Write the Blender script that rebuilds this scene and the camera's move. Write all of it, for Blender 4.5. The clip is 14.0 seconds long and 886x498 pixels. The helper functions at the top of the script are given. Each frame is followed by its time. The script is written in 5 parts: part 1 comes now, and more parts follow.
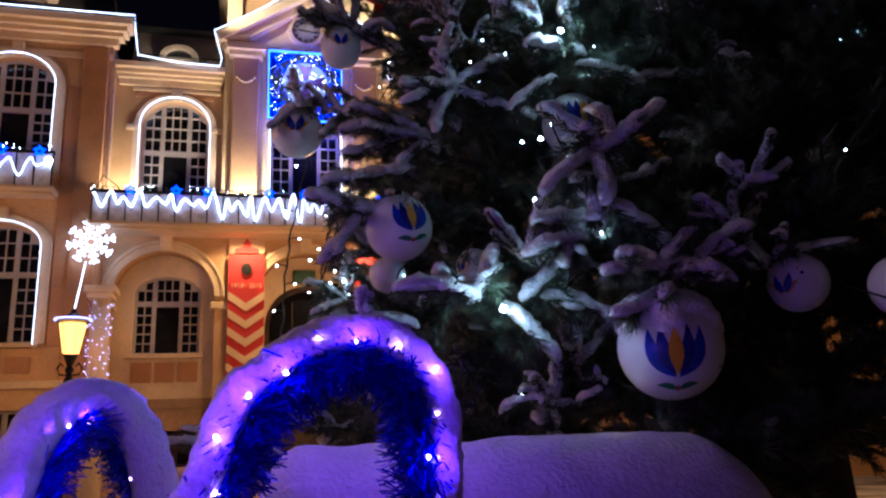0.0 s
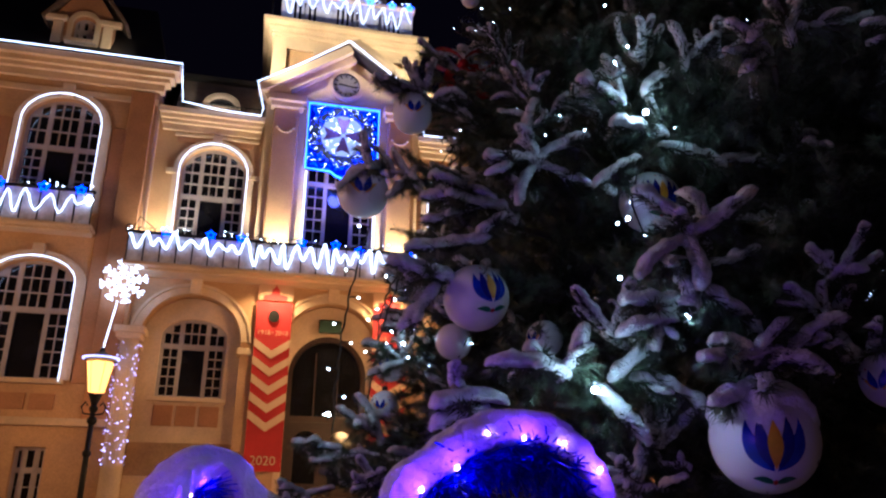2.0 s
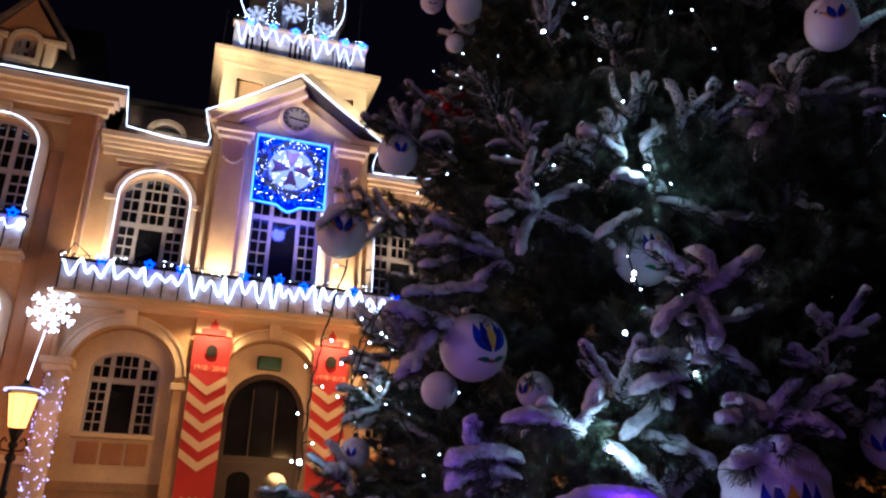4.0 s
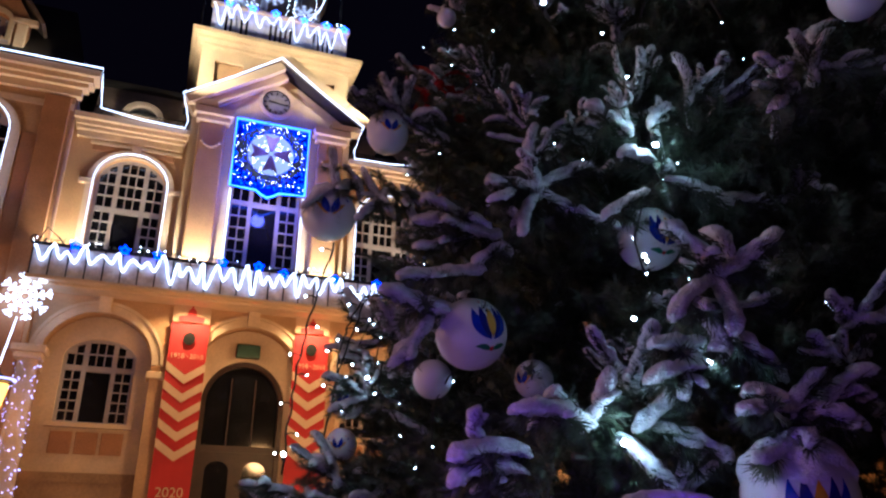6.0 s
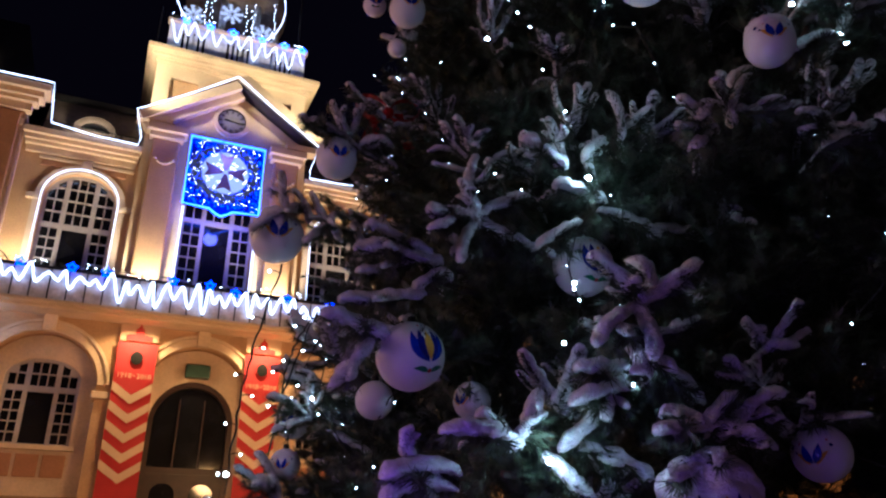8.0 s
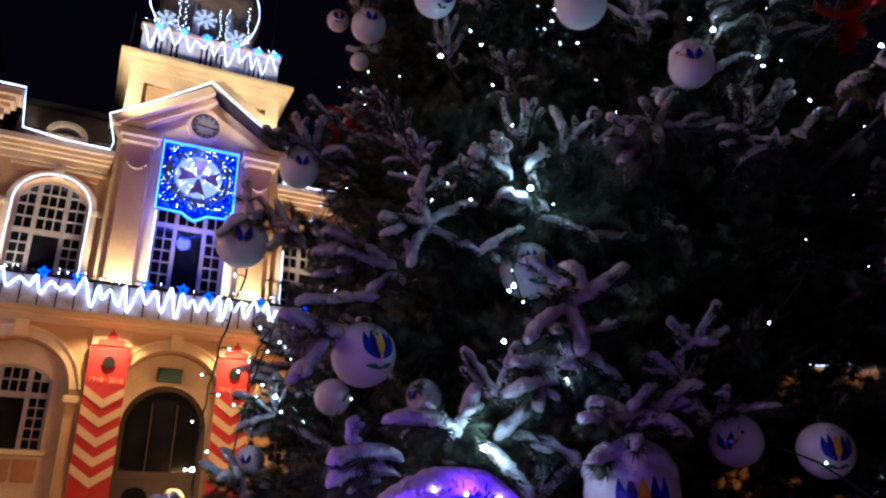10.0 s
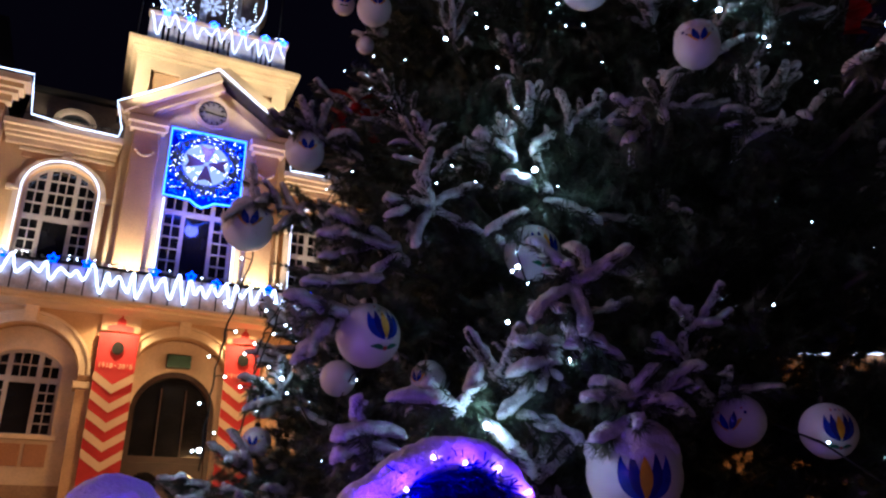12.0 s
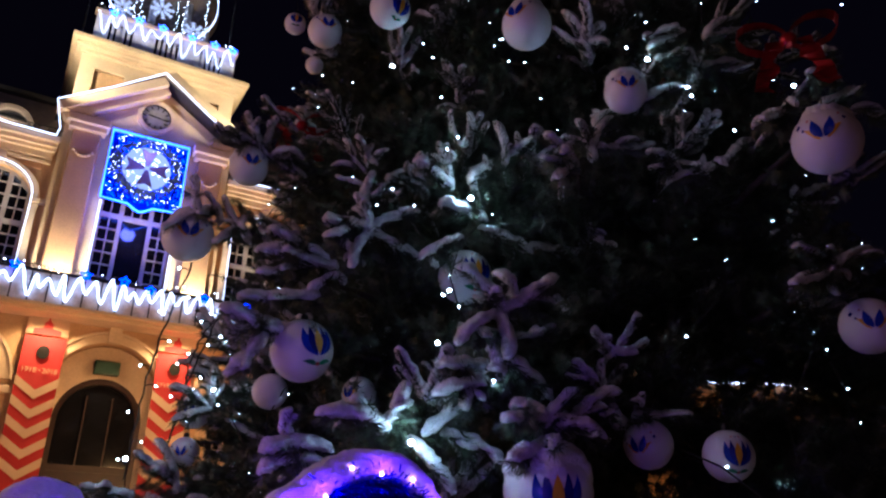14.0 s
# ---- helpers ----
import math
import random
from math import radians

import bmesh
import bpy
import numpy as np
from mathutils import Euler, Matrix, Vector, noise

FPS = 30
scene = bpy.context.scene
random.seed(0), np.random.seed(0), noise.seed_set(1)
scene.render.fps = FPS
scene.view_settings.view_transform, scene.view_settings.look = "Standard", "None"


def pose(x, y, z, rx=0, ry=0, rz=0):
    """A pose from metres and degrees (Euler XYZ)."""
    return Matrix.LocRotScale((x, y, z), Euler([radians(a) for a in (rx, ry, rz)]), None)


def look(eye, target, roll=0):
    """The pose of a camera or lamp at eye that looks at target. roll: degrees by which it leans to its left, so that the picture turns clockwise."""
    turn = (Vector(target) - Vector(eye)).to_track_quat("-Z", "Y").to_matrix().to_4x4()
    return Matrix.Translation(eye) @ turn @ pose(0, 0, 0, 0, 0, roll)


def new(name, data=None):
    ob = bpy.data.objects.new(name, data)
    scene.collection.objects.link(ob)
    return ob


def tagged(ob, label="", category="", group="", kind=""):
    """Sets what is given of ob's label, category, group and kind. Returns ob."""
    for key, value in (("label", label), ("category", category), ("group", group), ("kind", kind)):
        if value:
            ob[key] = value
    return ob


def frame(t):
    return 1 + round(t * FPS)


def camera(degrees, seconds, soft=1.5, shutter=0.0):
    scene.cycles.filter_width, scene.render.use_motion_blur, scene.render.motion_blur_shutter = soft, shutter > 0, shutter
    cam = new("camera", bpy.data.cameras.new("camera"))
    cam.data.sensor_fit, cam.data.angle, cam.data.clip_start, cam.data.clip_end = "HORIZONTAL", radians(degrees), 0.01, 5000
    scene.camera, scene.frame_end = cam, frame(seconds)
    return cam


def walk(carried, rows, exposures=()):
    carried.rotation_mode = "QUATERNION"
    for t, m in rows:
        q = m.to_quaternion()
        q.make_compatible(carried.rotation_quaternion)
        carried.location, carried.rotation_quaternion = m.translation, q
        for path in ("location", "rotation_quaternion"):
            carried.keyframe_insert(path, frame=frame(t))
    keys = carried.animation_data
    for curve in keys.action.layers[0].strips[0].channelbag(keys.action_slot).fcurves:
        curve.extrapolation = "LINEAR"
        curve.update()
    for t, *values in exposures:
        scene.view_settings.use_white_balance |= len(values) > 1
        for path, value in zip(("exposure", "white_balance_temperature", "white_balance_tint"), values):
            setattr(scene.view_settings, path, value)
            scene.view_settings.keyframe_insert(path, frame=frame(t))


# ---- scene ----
# ---------------------------------------------------------------- camera
cam = camera(60.48, 14.0, soft=2.3)
ROWS = [
    (0, (0.0, -0.017, 1.496), (0.491, 1.857, 1.995), -2.62),
    (0.5, (-0.129, -0.022, 1.516), (0.345, 1.848, 2.044), -2.95),
    (1, (-0.147, -0.052, 1.547), (0.244, 1.815, 2.146), 0.32),
    (1.5, (-0.146, -0.051, 1.546), (0.236, 1.821, 2.138), 1.54),
    (2, (-0.254, 0.009, 1.563), (0.186, 1.854, 2.197), 0.67),
    (2.5, (-0.346, 0.027, 1.573), (0.146, 1.845, 2.246), 0.95),
    (3, (-0.419, 0.006, 1.577), (0.102, 1.8, 2.292), 0.93),
    (5.5, (-0.521, 0.369, 1.676), (0.151, 2.107, 2.403), 1.39),
    (6, (-0.502, 0.333, 1.654), (0.149, 2.088, 2.357), 0.78),
    (6.5, (-0.493, 0.331, 1.628), (0.147, 2.092, 2.328), 0.66),
    (7, (-0.487, 0.325, 1.633), (0.161, 2.09, 2.316), 0.66),
    (7.5, (-0.487, 0.3, 1.636), (0.196, 2.032, 2.368), 0.80),
    (8, (-0.486, 0.203, 1.631), (0.262, 1.897, 2.386), 0.35),
    (8.5, (-0.479, 0.136, 1.603), (0.284, 1.822, 2.362), -0.07),
    (9, (-0.473, 0.043, 1.576), (0.311, 1.719, 2.337), -0.29),
    (11.5, (-0.459, -0.058, 1.532), (0.346, 1.605, 2.297), -0.42),
    (12, (-0.454, -0.04, 1.52), (0.333, 1.645, 2.257), -0.09),
    (12.5, (-0.468, -0.035, 1.522), (0.299, 1.663, 2.249), -0.10),
    (13, (-0.502, -0.06, 1.521), (0.265, 1.634, 2.257), 0.09),
    (13.5, (-0.512, -0.099, 1.515), (0.302, 1.568, 2.265), 0.51),
    (14, (-0.487, -0.172, 1.494), (0.426, 1.428, 2.273), 0.88),
]
walk(cam, [(t, look(eye, target, roll)) for t, eye, target, roll in ROWS], [(0, 0.04, 5250, 15), (14, 0.04, 5250, 15)])

# ---------------------------------------------------------------- world and large lights
world = bpy.data.worlds.new("night")
world.use_nodes = True
scene.world = world
world.node_tree.nodes["Background"].inputs[0].default_value = (0.26, 0.19, 0.46, 1)
world.node_tree.nodes["Background"].inputs[1].default_value = 0.005


def lamp(name, kind, at, energy, colour, size=0.1, target=None, angle=90, blend=0.6):
    data = bpy.data.lights.new(name, kind)
    data.energy, data.color = energy, colour
    if kind == "AREA":
        data.size = size
    else:
        data.shadow_soft_size = size
    if kind == "SPOT":
        data.spot_size, data.spot_blend = radians(angle), blend
    ob = new(name, data)
    ob.matrix_world = look(at, target, 0) if target else pose(*at)
    return ob


WARM, SODIUM, AMBER = (1.0, 0.80, 0.44), (1.0, 0.48, 0.14), (1.0, 0.60, 0.22)
# unseen pink fill lamps, added behind and left of the camera for the tree
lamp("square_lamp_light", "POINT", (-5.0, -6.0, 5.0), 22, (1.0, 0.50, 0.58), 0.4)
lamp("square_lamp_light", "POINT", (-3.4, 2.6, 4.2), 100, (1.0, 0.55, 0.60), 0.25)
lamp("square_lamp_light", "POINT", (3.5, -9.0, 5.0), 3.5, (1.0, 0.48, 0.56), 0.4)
# the visible street lamp's light, then three unseen sodium fills added for the facade
lamp("street_lamp_light", "POINT", (-3.02, 14.5, 3.72), 100, SODIUM, 0.12)
lamp("street_lamp_light", "POINT", (-9.5, 10.5, 4.0), 640, SODIUM, 0.3)
lamp("street_lamp_light", "POINT", (2.2, 11.5, 3.4), 290, SODIUM, 0.3)
lamp("street_lamp_light", "POINT", (7.5, 12.0, 4.0), 420, SODIUM, 0.3)
# floodlights on the balcony floor
for x in (-0.15, 2.41):
    lamp("pilaster_floodlight", "SPOT", (x, 15.35, 6.3), 310, WARM, 0.06, (x, 15.8, 9.2), 95)
lamp("pilaster_floodlight", "SPOT", (-2.45, 15.35, 6.25), 210, WARM, 0.06, (-2.75, 16.0, 9.0), 100)
lamp("pilaster_floodlight", "SPOT", (4.6, 15.4, 6.25), 190, WARM, 0.06, (4.7, 16.0, 9.5), 90)
# floodlights on the roof towards the tower
lamp("tower_floodlight", "SPOT", (-1.6, 14.6, 10.6), 620, WARM, 0.08, (0.9, 16.4, 12.3), 75)
lamp("tower_floodlight", "SPOT", (3.9, 14.6, 10.6), 520, WARM, 0.08, (1.6, 16.4, 12.3), 70)
lamp("roof_floodlight", "SPOT", (-3.7, 14.9, 10.6), 8, WARM, 0.05, (-4.5, 15.6, 11.5), 120)
lamp("roof_floodlight", "SPOT", (-1.7, 15.75, 9.85), 45, WARM, 0.05, (-1.5, 16.6, 10.7), 140)
lamp("roof_floodlight", "SPOT", (-3.5, 15.2, 10.5), 14, WARM, 0.04, (-3.8, 15.65, 10.75), 80)
lamp("panel_glow", "POINT", (1.1, 15.3, 9.7), 62, (0.16, 0.14, 1.0), 0.15)
lamp("panel_glow", "POINT", (1.1, 15.3, 8.3), 50, (0.13, 0.14, 1.0), 0.15)
# downlights under the balcony
for x in (-0.08, 2.35):
    lamp("balcony_downlight", "SPOT", (x, 15.3, 5.72), 115, AMBER, 0.06, (x, 15.85, 3.6), 150)


# ---------------------------------------------------------------- materials
def material(name, colour, rough=0.7, metal=0.0, scale=8.0, vary=0.15, bump=0.2, fine=60.0, emit=None, strength=0.0, obj_random=0.0,
             second=None, sheen=0.0, subsurface=0.0, spec=0.5, bump_dist=0.01):
    m = bpy.data.materials.new(name)
    m.use_nodes = True
    nt = m.node_tree
    N, L = nt.nodes, nt.links
    b = N["Principled BSDF"]
    b.inputs["Roughness"].default_value, b.inputs["Metallic"].default_value = rough, metal
    b.inputs["Specular IOR Level"].default_value = spec
    if subsurface:
        b.inputs["Subsurface Weight"].default_value = subsurface
        b.inputs["Subsurface Radius"].default_value = (0.03, 0.03, 0.035)
        b.inputs["Subsurface Scale"].default_value = 0.6
    if emit:
        b.inputs["Emission Color"].default_value = (*emit, 1)
        b.inputs["Emission Strength"].default_value = strength
    tc = N.new("ShaderNodeTexCoord")
    n1, n2 = N.new("ShaderNodeTexNoise"), N.new("ShaderNodeTexNoise")
    n1.inputs["Scale"].default_value, n1.inputs["Detail"].default_value = scale, 5
    n2.inputs["Scale"].default_value, n2.inputs["Detail"].default_value = fine, 4
    L.new(tc.outputs["Object"], n1.inputs["Vector"])
    L.new(tc.outputs["Object"], n2.inputs["Vector"])
    mix = N.new("ShaderNodeMix")
    mix.data_type = "RGBA"
    dark = tuple(c * (1 - vary) for c in (second or colour))
    light = tuple(min(1, c * (1 + vary * 0.6)) for c in colour)
    mix.inputs[6].default_value, mix.inputs[7].default_value = (*dark, 1), (*light, 1)
    ramp = N.new("ShaderNodeMapRange")
    ramp.inputs[1].default_value, ramp.inputs[2].default_value = 0.35, 0.65
    L.new(n1.outputs["Fac"], ramp.inputs[0])
    L.new(ramp.outputs[0], mix.inputs[0])
    last = mix.outputs[2]
    mix2 = N.new("ShaderNodeMix")
    mix2.data_type, mix2.blend_type = "RGBA", "MULTIPLY"
    mix2.inputs[0].default_value = min(1.0, vary * 2)
    L.new(last, mix2.inputs[6])
    L.new(n2.outputs["Fac"], mix2.inputs[7])
    gain = N.new("ShaderNodeMix")
    gain.data_type, gain.blend_type = "RGBA", "MULTIPLY"
    gain.inputs[0].default_value = 1.0
    gain.inputs[7].default_value = (1 + vary, 1 + vary, 1 + vary, 1)
    L.new(mix2.outputs[2], gain.inputs[6])
    last = gain.outputs[2]
    if obj_random:
        info = N.new("ShaderNodeObjectInfo")
        hsv = N.new("ShaderNodeHueSaturation")
        mr = N.new("ShaderNodeMapRange")
        mr.inputs[3].default_value, mr.inputs[4].default_value = 1 - obj_random, 1 + obj_random
        L.new(info.outputs["Random"], mr.inputs[0])
        L.new(mr.outputs[0], hsv.inputs["Value"])
        L.new(last, hsv.inputs["Color"])
        last = hsv.outputs["Color"]
    L.new(last, b.inputs["Base Color"])
    if bump:
        bp = N.new("ShaderNodeBump")
        bp.inputs["Strength"].default_value, bp.inputs["Distance"].default_value = bump, bump_dist
        L.new(n2.outputs["Fac"], bp.inputs["Height"])
        L.new(bp.outputs[0], b.inputs["Normal"])
    return m


def glow(name, colour, strength):
    m = bpy.data.materials.new(name)
    m.use_nodes = True
    N, L = m.node_tree.nodes, m.node_tree.links
    N.clear()
    e, o = N.new("ShaderNodeEmission"), N.new("ShaderNodeOutputMaterial")
    e.inputs[0].default_value, e.inputs[1].default_value = (*colour, 1), strength
    L.new(e.outputs[0], o.inputs[0])
    return m


STUCCO = material("ochre_stucco", (0.60, 0.38, 0.20), 0.85, scale=0.9, vary=0.22, bump=0.25, fine=35)
STUCCO_PANEL = material("rust_stucco", (0.50, 0.26, 0.13), 0.85, scale=1.1, vary=0.2, bump=0.25, fine=35)
CREAM = material("cream_plaster", (0.74, 0.57, 0.38), 0.8, scale=1.2, vary=0.16, bump=0.15, fine=30)
PLINTH = material("plinth_plaster", (0.42, 0.27, 0.16), 0.9, scale=1.0, vary=0.25, bump=0.4, fine=20)
SLATE = material("roof_slate", (0.17, 0.13, 0.11), 0.7, scale=3, vary=0.3, bump=0.5, fine=14)
MANSARD = material("mansard_tin", (0.30, 0.23, 0.19), 0.7, scale=2, vary=0.25, bump=0.3, fine=12)
ROOFDARK = material("dark_roof_metal", (0.03, 0.028, 0.028), 0.5, scale=3, vary=0.3)
FRAME = material("white_window_paint", (0.42, 0.38, 0.38), 0.5, scale=6, vary=0.1, bump=0.05)
GLASS = material("dark_window_glass", (0.012, 0.012, 0.016), 0.08, scale=2, vary=0.3, bump=0.02, fine=3)
BACKING = material("dark_backing", (0.10, 0.075, 0.06), 0.9, scale=3, vary=0.2)
WOOD = material("door_wood", (0.035, 0.011, 0.007), 0.45, scale=5, vary=0.35, fine=40)
IRON = material("black_iron", (0.02, 0.02, 0.02), 0.45, 0.6, scale=10, vary=0.3)
SNOW = material("snow", (0.84, 0.83, 0.86), 0.8, scale=9, vary=0.1, bump=0.9, fine=75, subsurface=0.25, bump_dist=0.013)
SNOWFINE = material("twig_snow", (0.82, 0.80, 0.82), 0.85, scale=26, vary=0.12, bump=1.0, fine=110, bump_dist=0.014, obj_random=0.1, second=(0.72, 0.71, 0.72))
NEEDLE = material("spruce_needles", (0.075, 0.105, 0.06), 0.5, scale=9, vary=0.4, bump=0, obj_random=0.35, second=(0.05, 0.06, 0.038))
BARK = material("bark", (0.06, 0.045, 0.035), 0.9, scale=6, vary=0.4, bump=0.8, fine=25)
WHITEBALL = material("white_bauble", (0.80, 0.79, 0.80), 0.32, scale=3, vary=0.03, bump=0.03, fine=30, subsurface=0.1)
BLUEPAINT = material("blue_paint", (0.012, 0.045, 0.50), 0.25, scale=12, vary=0.3, bump=0.05, spec=0.6)
NAVYPAINT = material("navy_paint", (0.01, 0.015, 0.22), 0.25, scale=12, vary=0.2, bump=0.05)
YELLOWPAINT = material("yellow_paint", (0.80, 0.42, 0.02), 0.3, scale=12, vary=0.15, bump=0.05)
GREENPAINT = material("green_paint", (0.01, 0.20, 0.09), 0.3, scale=12, vary=0.2, bump=0.05)
REDPAINT = material("red_paint", (0.55, 0.02, 0.02), 0.3, scale=12, vary=0.2, bump=0.05)
TINSEL = material("blue_tinsel", (0.02, 0.05, 0.80), 0.38, 0.25, scale=30, vary=0.4, bump=0)
REDFOIL = material("red_foil", (0.42, 0.012, 0.012), 0.28, 0.5, scale=10, vary=0.4, bump=0.3, fine=25)
BANNER = material("red_banner", (0.50, 0.022, 0.016), 0.7, scale=2, vary=0.12, bump=0.1)
BANNERCREAM = material("banner_cream", (0.66, 0.46, 0.30), 0.7, scale=2, vary=0.08, bump=0.1)
DIALM = material("clock_dial", (0.30, 0.29, 0.30), 0.5, scale=6, vary=0.2, bump=0.05)
PLAQUE = material("green_plaque", (0.03, 0.07, 0.05), 0.4, scale=8, vary=0.3)
NETGREY = material("parapet_panel", (0.60, 0.59, 0.63), 0.6, scale=8, vary=0.25, bump=0.2)
CABLE = material("green_cable", (0.015, 0.02, 0.015), 0.6, scale=20, vary=0.3)
PAVING = material("snowy_paving", (0.55, 0.52, 0.52), 0.85, scale=0.7, vary=0.3, bump=0.8, fine=6, second=(0.25, 0.23, 0.22), bump_dist=0.03)
HOUSE = material("ochre_house_plaster", (0.50, 0.30, 0.14), 0.9, scale=0.6, vary=0.25)
ROPE = glow("white_rope_light", (0.68, 0.78, 1.0), 4.5)
ROPEBLUE = glow("blue_rope_light", (0.035, 0.10, 1.0), 12.0)
BULBBLUE = glow("blue_bulb", (0.012, 0.035, 1.0), 10.0)
BULBWHITE = glow("white_bulb", (0.80, 0.92, 1.0), 14.0)
BULBDIM = glow("pale_blue_bulb", (0.46, 0.44, 1.0), 4.0)
BULBTREE = glow("cool_white_tree_bulb", (0.72, 0.95, 1.0), 30.0)
BULBHOT = glow("bright_cool_white_bulb", (0.70, 0.97, 1.0), 80.0)
BULBVIOLET = glow("violet_bulb", (0.62, 0.30, 1.0), 45.0)
LANTERN = glow("sodium_lantern_glass", (1.0, 0.42, 0.075), 3.8)
LANTERNROPE = glow("dim_white_rope_light", (0.66, 0.74, 1.0), 1.1)
WARMBULB = glow("warm_far_bulb", (1.0, 0.45, 0.12), 14.0)


# ---------------------------------------------------------------- mesh helpers
def thing(name, at=(0, 0, 0), label="", category="", group="", kind=""):
    ob = new(name)
    ob.location = at
    return tagged(ob, label, category, group, kind)


def mesh_of(name, bm, mat, smooth=False):
    me = bpy.data.meshes.new(name)
    if smooth:
        for f in bm.faces:
            f.smooth = True
    bm.to_mesh(me)
    bm.free()
    me.materials.append(mat)
    return me


def part(name, bm, mat, parent=None, label="", smooth=False):
    me = bm if isinstance(bm, bpy.types.Mesh) else mesh_of(name, bm, mat, smooth)
    if not me.materials:
        me.materials.append(mat)
    ob = new(name, me)
    if parent:
        ob.parent = parent
    if label:
        ob["label"] = label
    return ob


def plate(outlines, depth, y=0.0):
    """A flat piece in the x-z plane with holes; its front lies at y and its back at y + depth."""
    cu = bpy.data.curves.new("outline", "CURVE")
    cu.dimensions, cu.fill_mode, cu.extrude = "2D", "BOTH", depth / 2
    for pts in outlines:
        sp = cu.splines.new("POLY")
        sp.points.add(len(pts) - 1)
        for p, (a, b) in zip(sp.points, pts):
            p.co = (a, b, 0, 1)
        sp.use_cyclic_u = True
    ob = bpy.data.objects.new("outline", cu)
    scene.collection.objects.link(ob)
    me = bpy.data.meshes.new_from_object(ob)
    bpy.data.objects.remove(ob)
    bpy.data.curves.remove(cu)
    bm = bmesh.new()
    bm.from_mesh(me)
    bpy.data.meshes.remove(me)
    for v in bm.verts:
        a, b, c = v.co
        v.co = (a, y + depth / 2 + c, b)
    bmesh.ops.remove_doubles(bm, verts=bm.verts, dist=1e-5)
    bmesh.ops.recalc_face_normals(bm, faces=bm.faces)
    return bm


def rect(x0, x1, z0, z1):
    return [(x0, z0), (x1, z0), (x1, z1), (x0, z1)]


def arch(cx, w, z0, zs, rise, n=18):
    pts = [(cx - w / 2, z0), (cx + w / 2, z0)]
    return pts + [(cx + w / 2 * math.cos(a), zs + rise * math.sin(a)) for a in (math.pi * i / n for i in range(n + 1))]


def box(bm, x0, x1, y0, y1, z0, z1):
    r = bmesh.ops.create_cube(bm, size=1)
    for v in r["verts"]:
        v.co = ((x0 + x1) / 2 + v.co.x * (x1 - x0), (y0 + y1) / 2 + v.co.y * (y1 - y0), (z0 + z1) / 2 + v.co.z * (z1 - z0))
    return r["verts"]


def boxes(*rows):
    bm = bmesh.new()
    for r in rows:
        box(bm, *r)
    return bm


def bevelled(bm, w=0.01, seg=2):
    bmesh.ops.bevel(bm, geom=bm.edges[:] + bm.verts[:], offset=w, segments=seg, affect="EDGES", profile=0.5)
    return bm


def ball(bm, at, r, seg=8, rings=6):
    m = Matrix.Translation(at)
    return bmesh.ops.create_uvsphere(bm, u_segments=seg, v_segments=rings, radius=r, matrix=m)["verts"]


def cyl(bm, a, b, r1, r2=None, seg=10):
    a, b = Vector(a), Vector(b)
    d = b - a
    m = Matrix.Translation((a + b) / 2) @ d.to_track_quat("Z", "Y").to_matrix().to_4x4()
    return bmesh.ops.create_cone(bm, cap_ends=True, segments=seg, radius1=r1, radius2=r1 if r2 is None else r2, depth=d.length, matrix=m)["verts"]


def tube(pts, r, seg=6, closed=False, radii=None):
    """A tube along a line of points."""
    bm = bmesh.new()
    pts = [Vector(p) for p in pts]
    rings = []
    n = len(pts)
    for i, p in enumerate(pts):
        d = (pts[(i + 1) % n] - pts[i - 1]) if closed else pts[min(i + 1, n - 1)] - pts[max(i - 1, 0)]
        q = d.to_track_quat("Z", "Y")
        rr = radii[i] if radii else r
        rings.append([bm.verts.new(p + q @ Vector((rr * math.cos(k), rr * math.sin(k), 0))) for k in (2 * math.pi * j / seg for j in range(seg))])
    for i in range(n if closed else n - 1):
        a, b = rings[i], rings[(i + 1) % n]
        for j in range(seg):
            bm.faces.new((a[j], a[(j + 1) % seg], b[(j + 1) % seg], b[j]))
    if not closed:
        bm.faces.new(rings[0][::-1])
        bm.faces.new(rings[-1])
    return bm


def merge(bm, other):
    me = bpy.data.meshes.new("tmp")
    other.to_mesh(me)
    other.free()
    bm.from_mesh(me)
    bpy.data.meshes.remove(me)
    return bm


# ---------------------------------------------------------------- ground
bm = bmesh.new()
bmesh.ops.create_grid(bm, x_segments=60, y_segments=60, size=200)
for v in bm.verts:
    if abs(v.co.x) < 40 and abs(v.co.y) < 40:
        v.co.z = 0.02 * noise.noise(v.co * 0.4)
tagged(part("ground", bm, PAVING), "trodden snow over the paving of the town square", "ground", kind="structure")

# ---------------------------------------------------------------- town hall
FY = 16.0
hall = thing("town_hall", (0, 0, 0), "ochre stucco town hall with gabled clock front, lit at night", "building")
MID = 1.13


def mirror(x):
    return 2 * MID - x


def wall_piece(name, outlines, depth, y, mat=STUCCO, parent=None):
    return part(name, plate(outlines, depth, y), mat, parent or hall)


